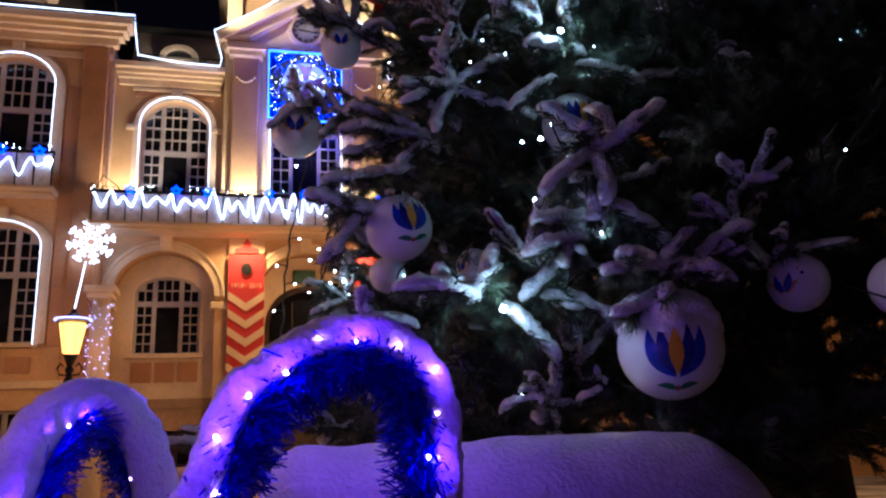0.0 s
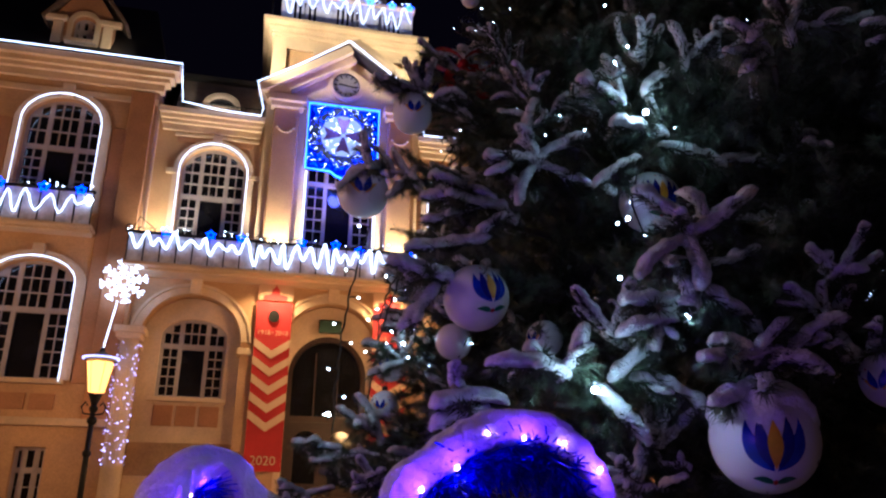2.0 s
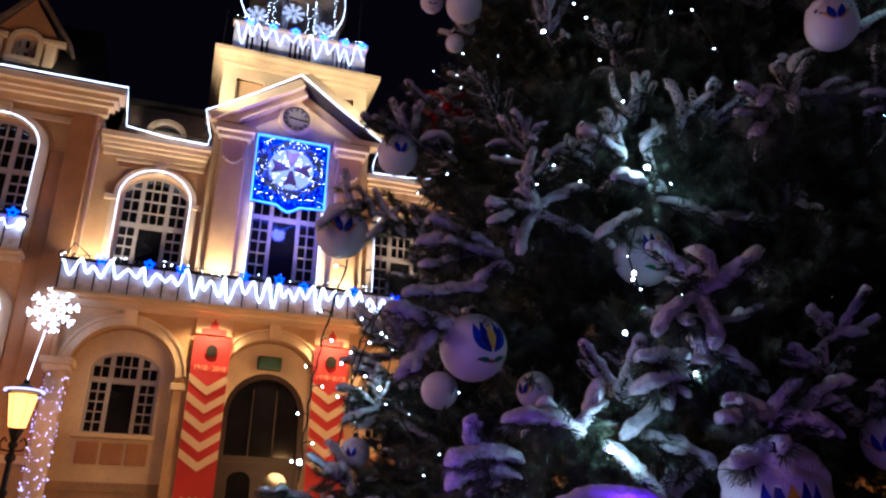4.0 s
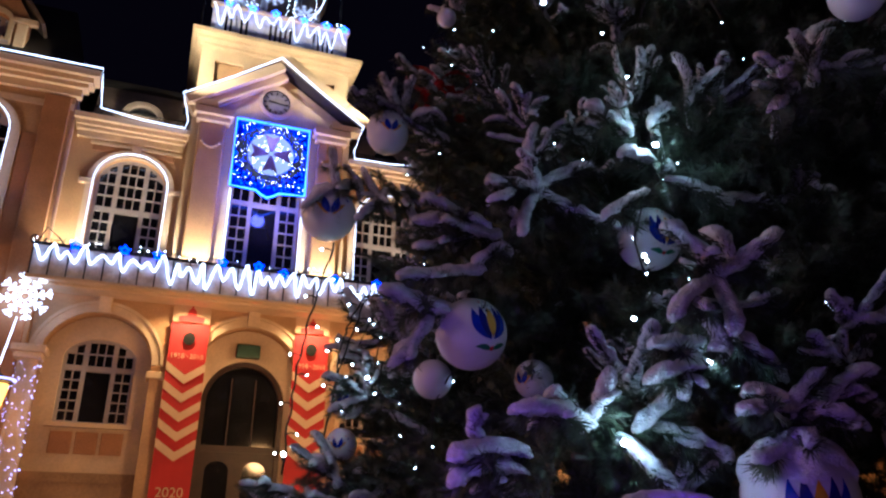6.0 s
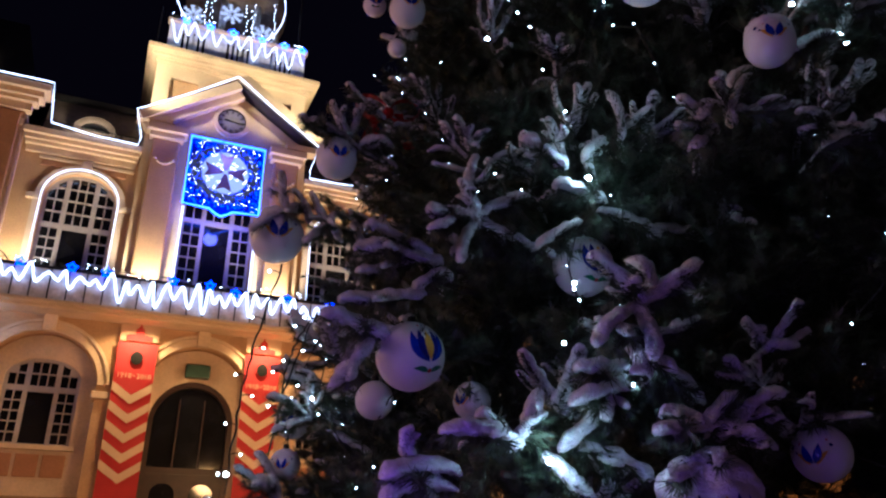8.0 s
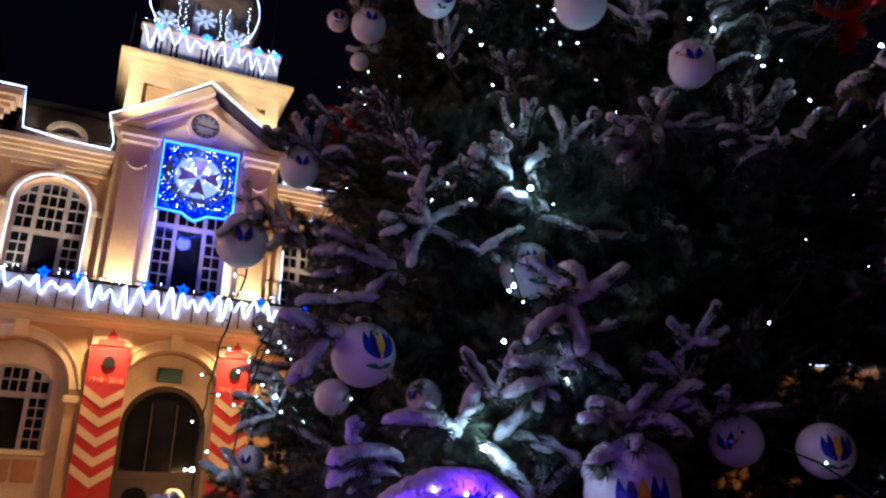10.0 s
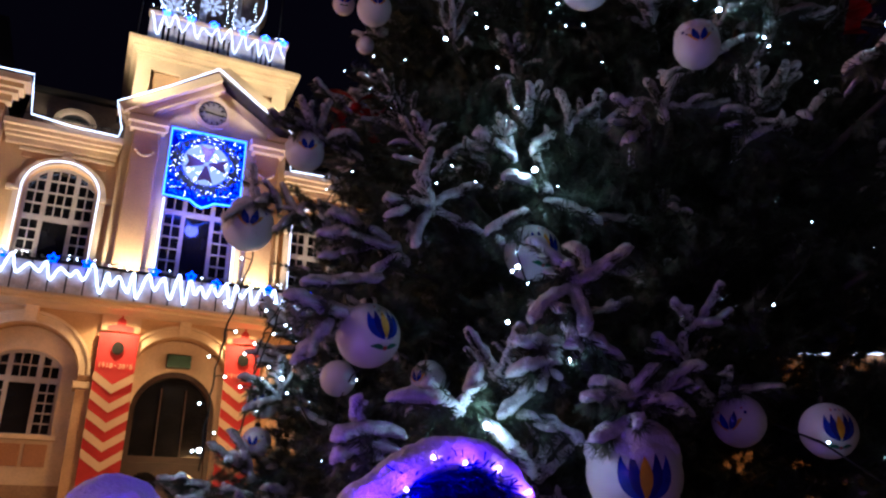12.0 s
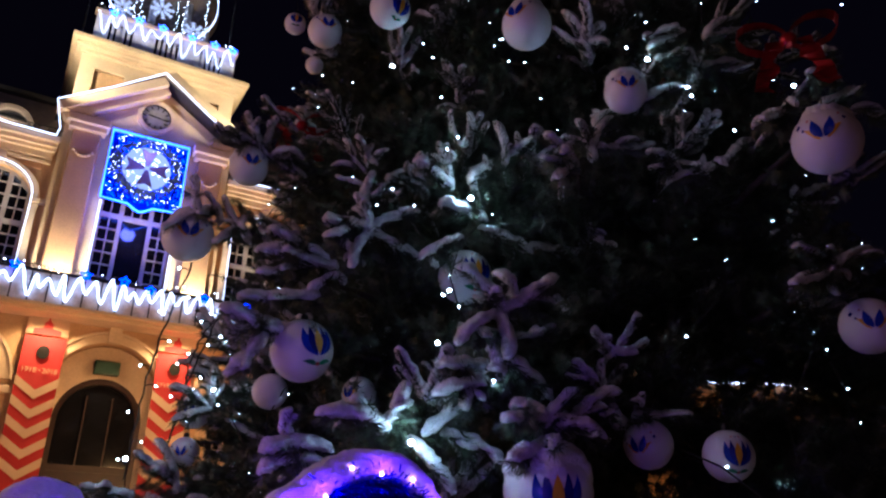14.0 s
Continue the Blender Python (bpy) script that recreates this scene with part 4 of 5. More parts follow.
TRUNK = Vector((0.5, 0.05, 0))
tree = thing("christmas_tree", (TX, TY, 0), "tall snow-covered spruce hung with white baubles and light strings", "tree")
bm = bmesh.new()
cyl(bm, TRUNK, TRUNK + Vector((0, 0, 3.0)), 0.36, 0.28, 20)
cyl(bm, TRUNK + Vector((0, 0, 3.0)), (0, 0, 11.5), 0.28, 0.03, 16)
part("trunk", bm, BARK, tree, smooth=True)

SPRAYS = [spray(100 + k, 0.46 + 0.05 * (k % 4), 3, 1.0, 0.026 + 0.003 * (k % 3), 44, 0.22) for k in range(7)]
SPRAYS[3:] = [cluster(130 + k, 4 + k % 4, 0.16 + 0.02 * (k % 3), 0.031 + 0.003 * (k % 3)) for k in range(9)]
SMESH = [t.meshes("branch") for t in SPRAYS]
DARK = [spray(200 + k, 0.6, 4, 0, 0.03, 52, dense=0.75) for k in range(4)]
BARE = [t.meshes("branch") for t in (spray(220 + k, 0.5, 3, 0, 0.03, 48, 0.15, 1.1) for k in range(3))]


def hang(meshes, m):
    ob = part("branch", meshes[0], NEEDLE, tree)
    ob.matrix_local = Matrix.Translation((-TX, -TY, 0)) @ m
    if meshes[1]:
        part("branch_snow", meshes[1], SNOWFINE, ob)["kind"] = "stuff"
    return ob


# snowy boughs that stand out from the tree, finger by finger: start (across, up), azimuth, elevation, length
g = random.Random(77)
CAMWAY = math.degrees(math.atan2(-TY, -0.45 - TX))
BOUGHS = []


def bough(at, rad, fingers):
    at = Vector(at)
    BOUGHS.append(at)
    t = Twig(int(at.x * 1000 + at.z * 100))
    for dx, dz, az, el, ln in fingers:
        p = Vector((dx, 0, dz))
        d = turn_to(az, el).to_3x3() @ Vector((1, 0, 0))
        t.shoot(p - d * 0.03, p + d * ln, rad * g.uniform(0.92, 1.08), g.uniform(0.95, 1.12), 1.0, 0.05)
        side = d.cross(Vector((0, 0, 1)))
        side = side.normalized() if side.length > 0.2 else Vector((1, 0, 0))
        for k in (-1, 1):
            b = p + d * ln * g.uniform(0.15, 0.55)
            e = (d * 0.8 + side * k * g.uniform(0.6, 1.0) + Vector((0, 0, g.uniform(-0.35, 0.1)))).normalized()
            t.shoot(b, b + e * ln * g.uniform(0.3, 0.5), rad * g.uniform(0.65, 0.9), g.choice((0, 0.8, 0.95)), 1.0, 0.05)
        b = p + d * ln * 0.3
        t.shoot(b, b + (d * 0.7 + Vector((g.uniform(-0.3, 0.3), 0.1, -0.8))).normalized() * ln * 0.45, rad * 0.8, 0, 1.0, 0.05)
        # the finger's own twig runs back into the crown
        t.shoot(p + Vector((TX - at.x, TY - at.y, 0)).normalized() * 0.22 - Vector((0, 0, 0.06)), p, rad * 0.8, 0.7 if g.random() < 0.4 else 0, 0.8)
    hang(t.meshes("branch"), Matrix.Translation(at))
    foot, root0 = at + Vector((0.05, 0.12, -0.04)) - Vector((TX, TY, 0)), TRUNK + Vector((0, 0, at.z - 0.35))
    line = [root0.lerp(foot, i / 8) + Vector((0, 0, 0.12 * math.sin(math.pi * i / 8))) for i in range(9)]
    part("limb", tube(line, 0.02, 7, radii=[0.04 - 0.0035 * i for i in range(9)]), BARK, tree, smooth=True)
    yaw = math.degrees(math.atan2(foot.y, foot.x))
    for i in (3, 5, 6, 7):
        hang(BARE[i % 3], Matrix.Translation(line[i] + Vector((TX, TY, 0))) @ turn_to(yaw + g.uniform(-20, 20), g.uniform(-15, 15), g.uniform(-40, 40)))


bough((1.15, 2.22, 2.39), 0.037, [(0.01, 0.05, -172, 32, 0.25), (0.01, 0.05, -7, 37, 0.30), (0.05, 0.13, 150, 54, 0.10), (-0.03, 0.02, -163, -36, 0.26), (-0.03, 0.02, -90, -68, 0.19), (0.03, -0.15, 13, -28, 0.25), (-0.06, -0.12, 0, -70, 0.11)])
bough((0.80, 2.80, 2.94), 0.036, [(0.01, -0.02, -159, 62, 0.18), (-0.02, 0.09, 31, 75, 0.23), (0.03, 0.01, -173, -6, 0.24), (0.04, 0.02, -9, 29, 0.23), (0.06, -0.02, -6, -20, 0.31), (0.00, -0.04, -148, -62, 0.20), (-0.12, -0.03, -161, -35, 0.11)])
bough((0.67, 3.05, 2.85), 0.037, [(0.02, 0.00, -174, 14, 0.29), (0.07, -0.05, -175, 2, 0.37), (-0.01, 0.01, -23, -45, 0.18), (-0.14, -0.08, -168, -21, 0.16), (0.07, 0.13, -12, -40, 0.19)])
bough((0.53, 2.95, 2.52), 0.038, [(0.09, 0.10, -175, -13, 0.34), (-0.05, -0.09, -169, 9, 0.27), (0.09, 0.13, -19, 39, 0.12), (-0.12, -0.13, -168, -52, 0.23)])
bough((1.30, 2.62, 3.13), 0.036, [(0.02, -0.09, -169, 0, 0.25), (0.03, -0.14, -13, -21, 0.25), (0.15, 0.27, -153, 71, 0.20), (0.16, 0.30, -8, 45, 0.30), (-0.17, 0.04, -171, 21, 0.20), (-0.17, 0.07, -157, 65, 0.18), (-0.03, 0.11, -23, 43, 0.10), (0.33, -0.16, -8, -0, 0.23), (-0.28, -0.34, -10, 33, 0.20)])
bough((0.69, 2.36, 1.93), 0.038, [(0.02, 0.02, -169, 4, 0.26), (0.03, 0.02, -34, 46, 0.13), (-0.19, -0.08, -172, -5, 0.22), (-0.20, -0.13, -172, -10, 0.21), (0.08, 0.11, -53, 63, 0.08), (0.22, 0.03, -9, 37, 0.24), (0.30, 0.02, -14, -22, 0.22), (0.15, -0.02, -35, -50, 0.22), (-0.31, -0.03, -135, 60, 0.08), (-0.03, 0.09, -155, 19, 0.07)])
bough((1.32, 2.12, 2.00), 0.037, [(-0.01, 0.02, -173, -9, 0.24), (-0.02, 0.00, -17, 50, 0.16), (0.03, -0.02, -18, -10, 0.16), (0.12, 0.03, -10, 32, 0.21), (-0.08, 0.03, 144, 13, 0.09), (-0.03, -0.07, -164, -21, 0.24)])
bough((1.72, 2.25, 2.15), 0.032, [(0.00, 0.00, -153, 67, 0.17), (0.02, 0.03, -36, 66, 0.13), (-0.03, 0.00, -170, 38, 0.22), (0.01, -0.03, -16, -54, 0.18)])
bough((1.17, 2.32, 2.24), 0.036, [(-0.05, -0.01, -171, -8, 0.19), (-0.07, -0.09, -171, -18, 0.21), (0.14, 0.15, -12, 19, 0.16), (-0.05, -0.05, -153, -52, 0.18), (0.05, 0.00, -16, -17, 0.12)])
bough((1.50, 2.05, 3.19), 0.030, [(-0.08, -0.08, -169, 25, 0.18), (-0.09, -0.06, -170, -19, 0.18), (0.03, -0.01, -161, 55, 0.16), (0.07, 0.07, -25, 62, 0.15), (0.09, 0.05, -6, 16, 0.30), (-0.11, -0.11, -156, -42, 0.13), (0.09, 0.17, -25, 45, 0.10)])
bough((0.56, 3.75, 3.81), 0.034, [(-0.04, -0.06, -166, 57, 0.23), (-0.09, -0.04, -171, 9, 0.19), (-0.03, -0.01, -41, 75, 0.17), (0.04, -0.08, -19, 1, 0.15), (-0.24, -0.04, -161, 28, 0.10), (0.24, 0.10, -8, -10, 0.23), (0.13, 0.14, -172, 32, 0.25)])
bough((0.44, 4.10, 3.46), 0.034, [(-0.17, -0.06, -150, 75, 0.24), (-0.05, -0.06, -162, 55, 0.17), (-0.02, 0.09, -10, -57, 0.31), (-0.08, 0.00, -173, -36, 0.33), (0.11, 0.00, -169, -52, 0.27), (0.21, 0.02, -25, -74, 0.25)])
bough((0.64, 4.30, 2.37), 0.034, [(-0.14, -0.03, -171, 20, 0.21), (-0.09, -0.02, -131, 78, 0.20), (0.05, -0.01, -24, 46, 0.17), (-0.11, -0.06, -171, -22, 0.20), (0.24, 0.16, -11, 24, 0.18), (0.02, -0.11, -8, -27, 0.25), (0.05, 0.08, -9, 21, 0.20)])
bough((0.45, 4.50, 1.91), 0.034, [(-0.24, -0.07, -173, 7, 0.25), (-0.04, 0.02, -172, 33, 0.25), (-0.12, -0.08, -173, -13, 0.27), (-0.00, -0.02, -168, 60, 0.29), (0.12, 0.04, -7, 2, 0.25), (0.31, 0.14, -167, -62, 0.28)])
# east side of the crown
bough((1.89, 1.83, 3.73), 0.030, [(-0.16, 0.04, -9, 22, 0.21), (-0.14, -0.02, -17, 31, 0.12), (-0.11, -0.08, -10, 26, 0.19), (0.09, -0.10, -139, 69, 0.13), (0.17, -0.03, -6, 18, 0.30), (0.01, -0.19, -173, -33, 0.30), (0.25, 0.20, -11, 42, 0.21), (0.27, 0.20, -6, 21, 0.30)])
bough((2.11, 1.30, 3.21), 0.028, [(-0.25, -0.08, -172, -34, 0.26), (-0.05, 0.14, -15, -8, 0.12), (-0.01, 0.02, -10, 33, 0.20), (0.10, 0.24, -161, 18, 0.10), (0.22, 0.06, -17, -13, 0.11), (0.02, -0.34, -164, 16, 0.11)])
bough((2.16, 1.95, 3.27), 0.028, [(-0.23, -0.10, -171, 8, 0.19), (-0.26, -0.17, -8, 18, 0.22), (0.19, 0.08, -173, -30, 0.30), (0.35, 0.22, -173, -35, 0.28)])
bough((2.34, 1.55, 2.66), 0.024, [(-0.02, -0.01, -174, -24, 0.34), (0.01, 0.02, -155, -66, 0.17), (-0.01, 0.01, -173, 2, 0.25), (0.01, -0.01, -7, 25, 0.28)])
bough((1.71, 2.12, 2.05), 0.026, [(0.04, 0.02, -7, 7, 0.26), (0.05, 0.01, -110, 72, 0.10), (-0.09, -0.03, -164, 33, 0.13)])

BALLS = [
    ((0.253, 4.21, 3.315), 0.153), ((0.47, 3.837, 3.671), 0.112), ((0.599, 2.977, 2.379), 0.139), ((1.308, 2.166, 1.775), 0.168), ((1.808, 2.142, 1.977), 0.1),
    ((0.511, 4.574, 2.356), 0.103), ((0.484, 4.567, 2.112), 0.088), ((0.649, 3.549, 2.308), 0.089), ((1.556, 1.838, 3.409), 0.092), ((1.75, 1.122, 2.857), 0.127),
    ((2.391, 1.479, 2.403), 0.111), ((2.016, 1.925, 1.923), 0.1), ((1.274, 2.15, 3.867), 0.117), ((0.898, 2.884, 4.338), 0.112), ((0.69, 3.972, 4.912), 0.073), ((0.824, 3.73, 4.739), 0.111),
]


def crowds(m):
    """Whether a branch would grow through a bauble or in front of its outer side."""
    for at, r in BALLS + [(p, 0.03) for p in BOUGHS]:
        c = Vector(at)
        out = (Vector((-0.45, 0, 1.6)) - c).normalized()
        for t in (0.0, 0.3, 0.6):
            v = m @ Vector((t, 0, 0)) - c
            along = min(max(v.dot(out), 0), 1.6)
            if (v - out * along).length < r + 0.15:
                return True
    return False


def in_gap(m):
    """The thin place in the lower crown through which the far house shows."""
    way = Vector((0.757, 0.609, 0.236))
    for u in (0.05, 0.3):
        p = m @ Vector((u, 0, 0)) - Vector((0.6, 0.72, 1.83))
        t = p.dot(way)
        if t > 0 and (p - way * t).length < 0.18 + 0.2 * noise.noise(p * 2.1):
            return True
    return False


near, bare, rest = [], [], []
g = random.Random(42)
z = 1.6
while z < 10.5:
    R = tree_radius(z)
    n = int(2 * math.pi * R / 0.27)
    off = g.random() * 6.3
    for k in range(n):
        az = math.degrees(off) + 360 * k / n + g.uniform(-7, 7)
        snowy = g.random() < (0.52 if (az - CAMWAY + 180) % 360 - 180 < -4 else 0.2) * (1.15 if z < 3.4 else 0.75)
        rr = R * g.uniform(0.80, 1.01) - 0.26 if snowy else R * g.uniform(0.72, 0.98) - 0.55
        zz = z + g.uniform(-0.15, 0.15)
        m = Matrix.Translation((TX + rr * math.cos(radians(az)), TY + rr * math.sin(radians(az)), zz)) @ turn_to(az + g.uniform(-25, 25), g.uniform(-18, 38), g.uniform(-35, 35)) @ Matrix.Scale(g.uniform(0.75, 1.15), 4)
        diff = abs((az - CAMWAY + 180) % 360 - 180)
        if crowds(m) or in_gap(m):
            continue
        if diff < 78 and zz < 6.2:
            (near if snowy else bare).append((m, g.randrange(len(SMESH))))
        else:
            rest.append((m, g.randrange(len(SMESH))))
    z += 0.25
for m, k in near[:200]:
    hang(SMESH[k], m)
for m, k in bare[:8]:
    hang(BARE[k % 3], m)


def mass(name, items, sources, which, mat, label):
    """Many twigs as one mesh."""
    V, F, n = [], [], 0
    for m, k in items:
        v = np.array([tuple(p) for p in (sources[k].nv if which == "n" else sources[k].sv)])
        f = sources[k].nf if which == "n" else sources[k].sf
        a = np.array(m)
        V.append(v @ a[:3, :3].T + a[:3, 3])
        F += [tuple(i + n for i in q) for q in f]
        n += len(v)
    me = bpy.data.meshes.new(name)
    me.from_pydata(np.concatenate(V).tolist(), [], F)
    me.materials.append(mat)
    ob = part(name, me, mat, tree, label)
    ob.location = (-TX, -TY, 0)
    ob["kind"] = "stuff"
    return ob


far_items = near[200:] + [r for i, r in enumerate(rest) if i % 3 == 0]
mass("far_foliage", far_items, SPRAYS, "n", NEEDLE, "dark green needles of further branches")
mass("far_snow", far_items, SPRAYS, "s", SNOWFINE, "snow on further branches")
inner = []
z = 1.5
while z < 9.5:
    R = tree_radius(z)
    for layer, cnt in ((0.78, 0.26), (0.55, 0.36), (0.3, 0.4)):
        n = int(2 * math.pi * R * layer / cnt)
        for k in range(n):
            az = 360 * k / n + g.uniform(-12, 12)
            diff = abs((az - CAMWAY + 180) % 360 - 180)
            if diff > 120:
                continue
            rr = max(0.05, R * layer - 0.45 + g.uniform(-0.15, 0.1))
            m = (Matrix.Translation((TX + rr * math.cos(radians(az)), TY + rr * math.sin(radians(az)), z + g.uniform(-0.15, 0.15)))
                 @ turn_to(az + g.uniform(-30, 30), g.uniform(-30, 25), g.uniform(-60, 60)) @ Matrix.Scale(g.uniform(1.0, 1.4), 4))
            if not in_gap(m):
                inner.append((m, g.randrange(len(DARK))))
    z += 0.26
inner += [(m, k % 4) for m, k in bare[8:]]
mass("inner_foliage", inner, DARK, "n", NEEDLE, "bare dark inner branches of the spruce")


# ---------------------------------------------------------------- baubles
def on_ball(R, pts, lift=1.006):
    """Points (across, up) in radians on the front of a ball that faces -y."""
    return [Vector((math.sin(a) * math.cos(b), -math.cos(a) * math.cos(b), math.sin(b))) * R * lift for a, b in pts]


def paint(R, rows, mat, parent, name, lift):
    """A coat of paint on the ball: rows of points across and up, in radians."""
    bm = bmesh.new()
    grid = [[bm.verts.new(v) for v in on_ball(R, row, lift)] for row in rows]
    for a, b in zip(grid, grid[1:]):
        for j in range(len(a) - 1):
            bm.faces.new((a[j], a[j + 1], b[j + 1], b[j]))
    bmesh.ops.recalc_face_normals(bm, faces=bm.faces)
    return part(name, bm, mat, parent, smooth=True)


def petal(R, spot, p, q, w, mat, parent, name, lift=1.008, bend=0.0, n=12, blunt=0.8):
    """A leaf shape from p to q on the ball, about the spot and in its size: spot is (across, up, size, lean)."""
    p, q = Vector(p), Vector(q)
    d = q - p
    s = Vector((-d.y, d.x)).normalized()
    ca, sa = math.cos(spot[3]), math.sin(spot[3])
    rows = []
    for i in range(n + 1):
        t = i / n
        c = p + d * t + s * bend * 4 * t * (1 - t)
        h = w * max(0.02, math.sin(math.pi * t ** blunt))
        row = []
        for j in range(5):
            v = (c + s * h * (j / 2 - 1)) * spot[2]
            row.append((spot[0] + v.x * ca - v.y * sa, spot[1] + v.x * sa + v.y * ca))
        rows.append(row)
    return paint(R, rows, mat, parent, name, lift)


def dot(R, spot, a, b, r, mat, parent, name="dot", lift=1.010):
    return petal(R, spot, (a - r, b), (a + r, b), r, mat, parent, name, lift, 0, 8, 1.0)


def snow_cap(R, parent, seed, low=0.35):
    """A lump of snow on the crown of a ball."""
    bm = bmesh.new()
    bmesh.ops.create_uvsphere(bm, u_segments=56, v_segments=40, radius=R * 1.03)
    kill = []
    for v in bm.verts:
        d = v.co.normalized()
        lim = low + 0.3 * noise.noise(d * 2.3 + Vector((seed, 0, 0))) + 0.12 * noise.noise(d * 7 + Vector((0, 0, seed)))
        if d.z < lim - 0.04:
            v.co = d * R * 0.96
            if d.z < lim - 0.4:
                kill.append(v)
        else:
            thick = math.sqrt(min(1, max(0, (d.z - lim + 0.04) / 0.3)))
            v.co = d * R * (0.99 + 0.17 * thick + 0.06 * noise.noise(d * 6 + Vector((0, seed, 0))) * thick)
    bmesh.ops.delete(bm, geom=kill, context="VERTS")
    return part("snow_cap", bm, SNOW, parent, "lump of snow", smooth=True)


def bauble(at, R, motif, turn=0.0, cap=0.0, tilt=0.0, seed=1, squash=1.0, lean=0.0):
    words = {"tulip": "white bauble with painted blue and yellow tulip", "bud": "white bauble with small painted blue flower", "plain": "plain white bauble between the branches"}[motif]
    if cap:
        words += ", capped with snow"
    root = thing("bauble", at, words, "bauble", "tree baubles")
    way = math.degrees(math.atan2(at[0] + 0.45, at[1])) * -1
    root.rotation_euler = (0, 0, radians(way))
    spot = (radians(turn), radians(tilt), 1.1, radians(lean))
    bm = bmesh.new()
    bmesh.ops.create_uvsphere(bm, u_segments=32, v_segments=20, radius=R)
    for v in bm.verts:
        v.co.z *= squash
    part("ball", bm, WHITEBALL, root, smooth=True)
    bm = bmesh.new()
    cyl(bm, (0, 0, R * squash * 0.98), (0, 0, R * squash + 0.025), 0.018, 0.016, 12)
    part("cap", bm, IRON, root, "small dark metal cap")
    part("hook", tube([(0, 0, R + 0.02), (0.01, 0, R + 0.05), (0, 0, R + 0.075), (0.0, 0.01, R + 0.12)], 0.003, 5), CABLE, root)
    if motif == "tulip":
        for k in (-1, 1):
            petal(R, spot, (k * 0.03, -0.46), (k * 0.44, 0.42), 0.15, BLUEPAINT, root, "petal", 1.007, k * -0.13)
            petal(R, spot, (k * 0.05, -0.42), (k * 0.22, 0.46), 0.12, NAVYPAINT, root, "inner_petal", 1.010, k * -0.06)
            petal(R, spot, (k * 0.02, -0.72), (k * 0.52, -0.60), 0.075, GREENPAINT, root, "leaf", 1.007, k * 0.03)
        petal(R, spot, (0, -0.42), (0, 0.38), 0.12, YELLOWPAINT, root, "heart", 1.013, 0, 14, 1.0)
        dot(R, spot, 0, -0.70, 0.07, REDPAINT, root, "berry", 1.012)
        for k, a in enumerate((-0.16, 0.02, 0.18)):
            dot(R, spot, a, 0.62, 0.045, REDPAINT if k != 1 else NAVYPAINT, root)
    elif motif == "bud":
        for k in (-1, 1):
            petal(R, spot, (k * 0.03, -0.30), (k * 0.24, 0.30), 0.13, BLUEPAINT, root, "petal", 1.009, k * -0.05)
            petal(R, spot, (k * 0.10, -0.34), (k * 0.50, 0.06), 0.08, YELLOWPAINT, root, "side_petal", 1.006, k * 0.04)
        for a, b, rr in ((-0.66, 0.24, 0.085), (-0.5, 0.06, 0.045), (-0.36, 0.32, 0.04), (0.60, 0.24, 0.06), (0.5, 0.4, 0.04)):
            dot(R, spot, a, b, rr, NAVYPAINT if rr > 0.042 else REDPAINT, root)
    if cap:
        snow_cap(R * max(1, squash), root, seed, cap)
    return root


bauble((0.253, 4.21, 3.315), 0.153, "bud", 2, 0.72, seed=2)
bauble((0.47, 3.837, 3.671), 0.112, "bud", 8, 0.40, 4, seed=3)
bauble((0.599, 2.977, 2.379), 0.139, "tulip", 30, 0, 10, lean=10)
bauble((1.308, 2.166, 1.765), 0.166, "tulip", 14, 0.40, -9, seed=5)
bauble((1.808, 2.142, 1.977), 0.100, "bud", -22, 0, -6, seed=6)
bauble((0.511, 4.574, 2.356), 0.103, "bud", -20)
bauble((0.484, 4.567, 2.112), 0.088, "bud", -15)
bauble((0.649, 3.549, 2.308), 0.089, "plain")
bauble((1.38, 2.87, 2.85), 0.137, "tulip", 30)
bauble((0.997, 3.235, 2.28), 0.085, "bud", -40)
bauble((1.556, 1.838, 3.409), 0.092, "bud", 12, 0.45, seed=8)
bauble((1.75, 1.122, 2.857), 0.113, "bud", 0, 0.75)
bauble((2.391, 1.479, 2.403), 0.111, "bud", 12)
bauble((2.016, 1.925, 1.923), 0.100, "tulip", 25)
bauble((1.274, 2.15, 3.867), 0.117, "bud", -25, 0.7, 10, seed=9)
bauble((0.898, 2.884, 4.338), 0.112, "tulip", 40, 0, -20)
bauble((0.69, 3.972, 4.912), 0.073, "tulip", 5)
bauble((0.824, 3.73, 4.739), 0.111, "bud", 10)
bauble((0.861, 4.0, 4.655), 0.06, "plain")
bauble((0.495, 4.765, 1.60), 0.096, "bud", 0)


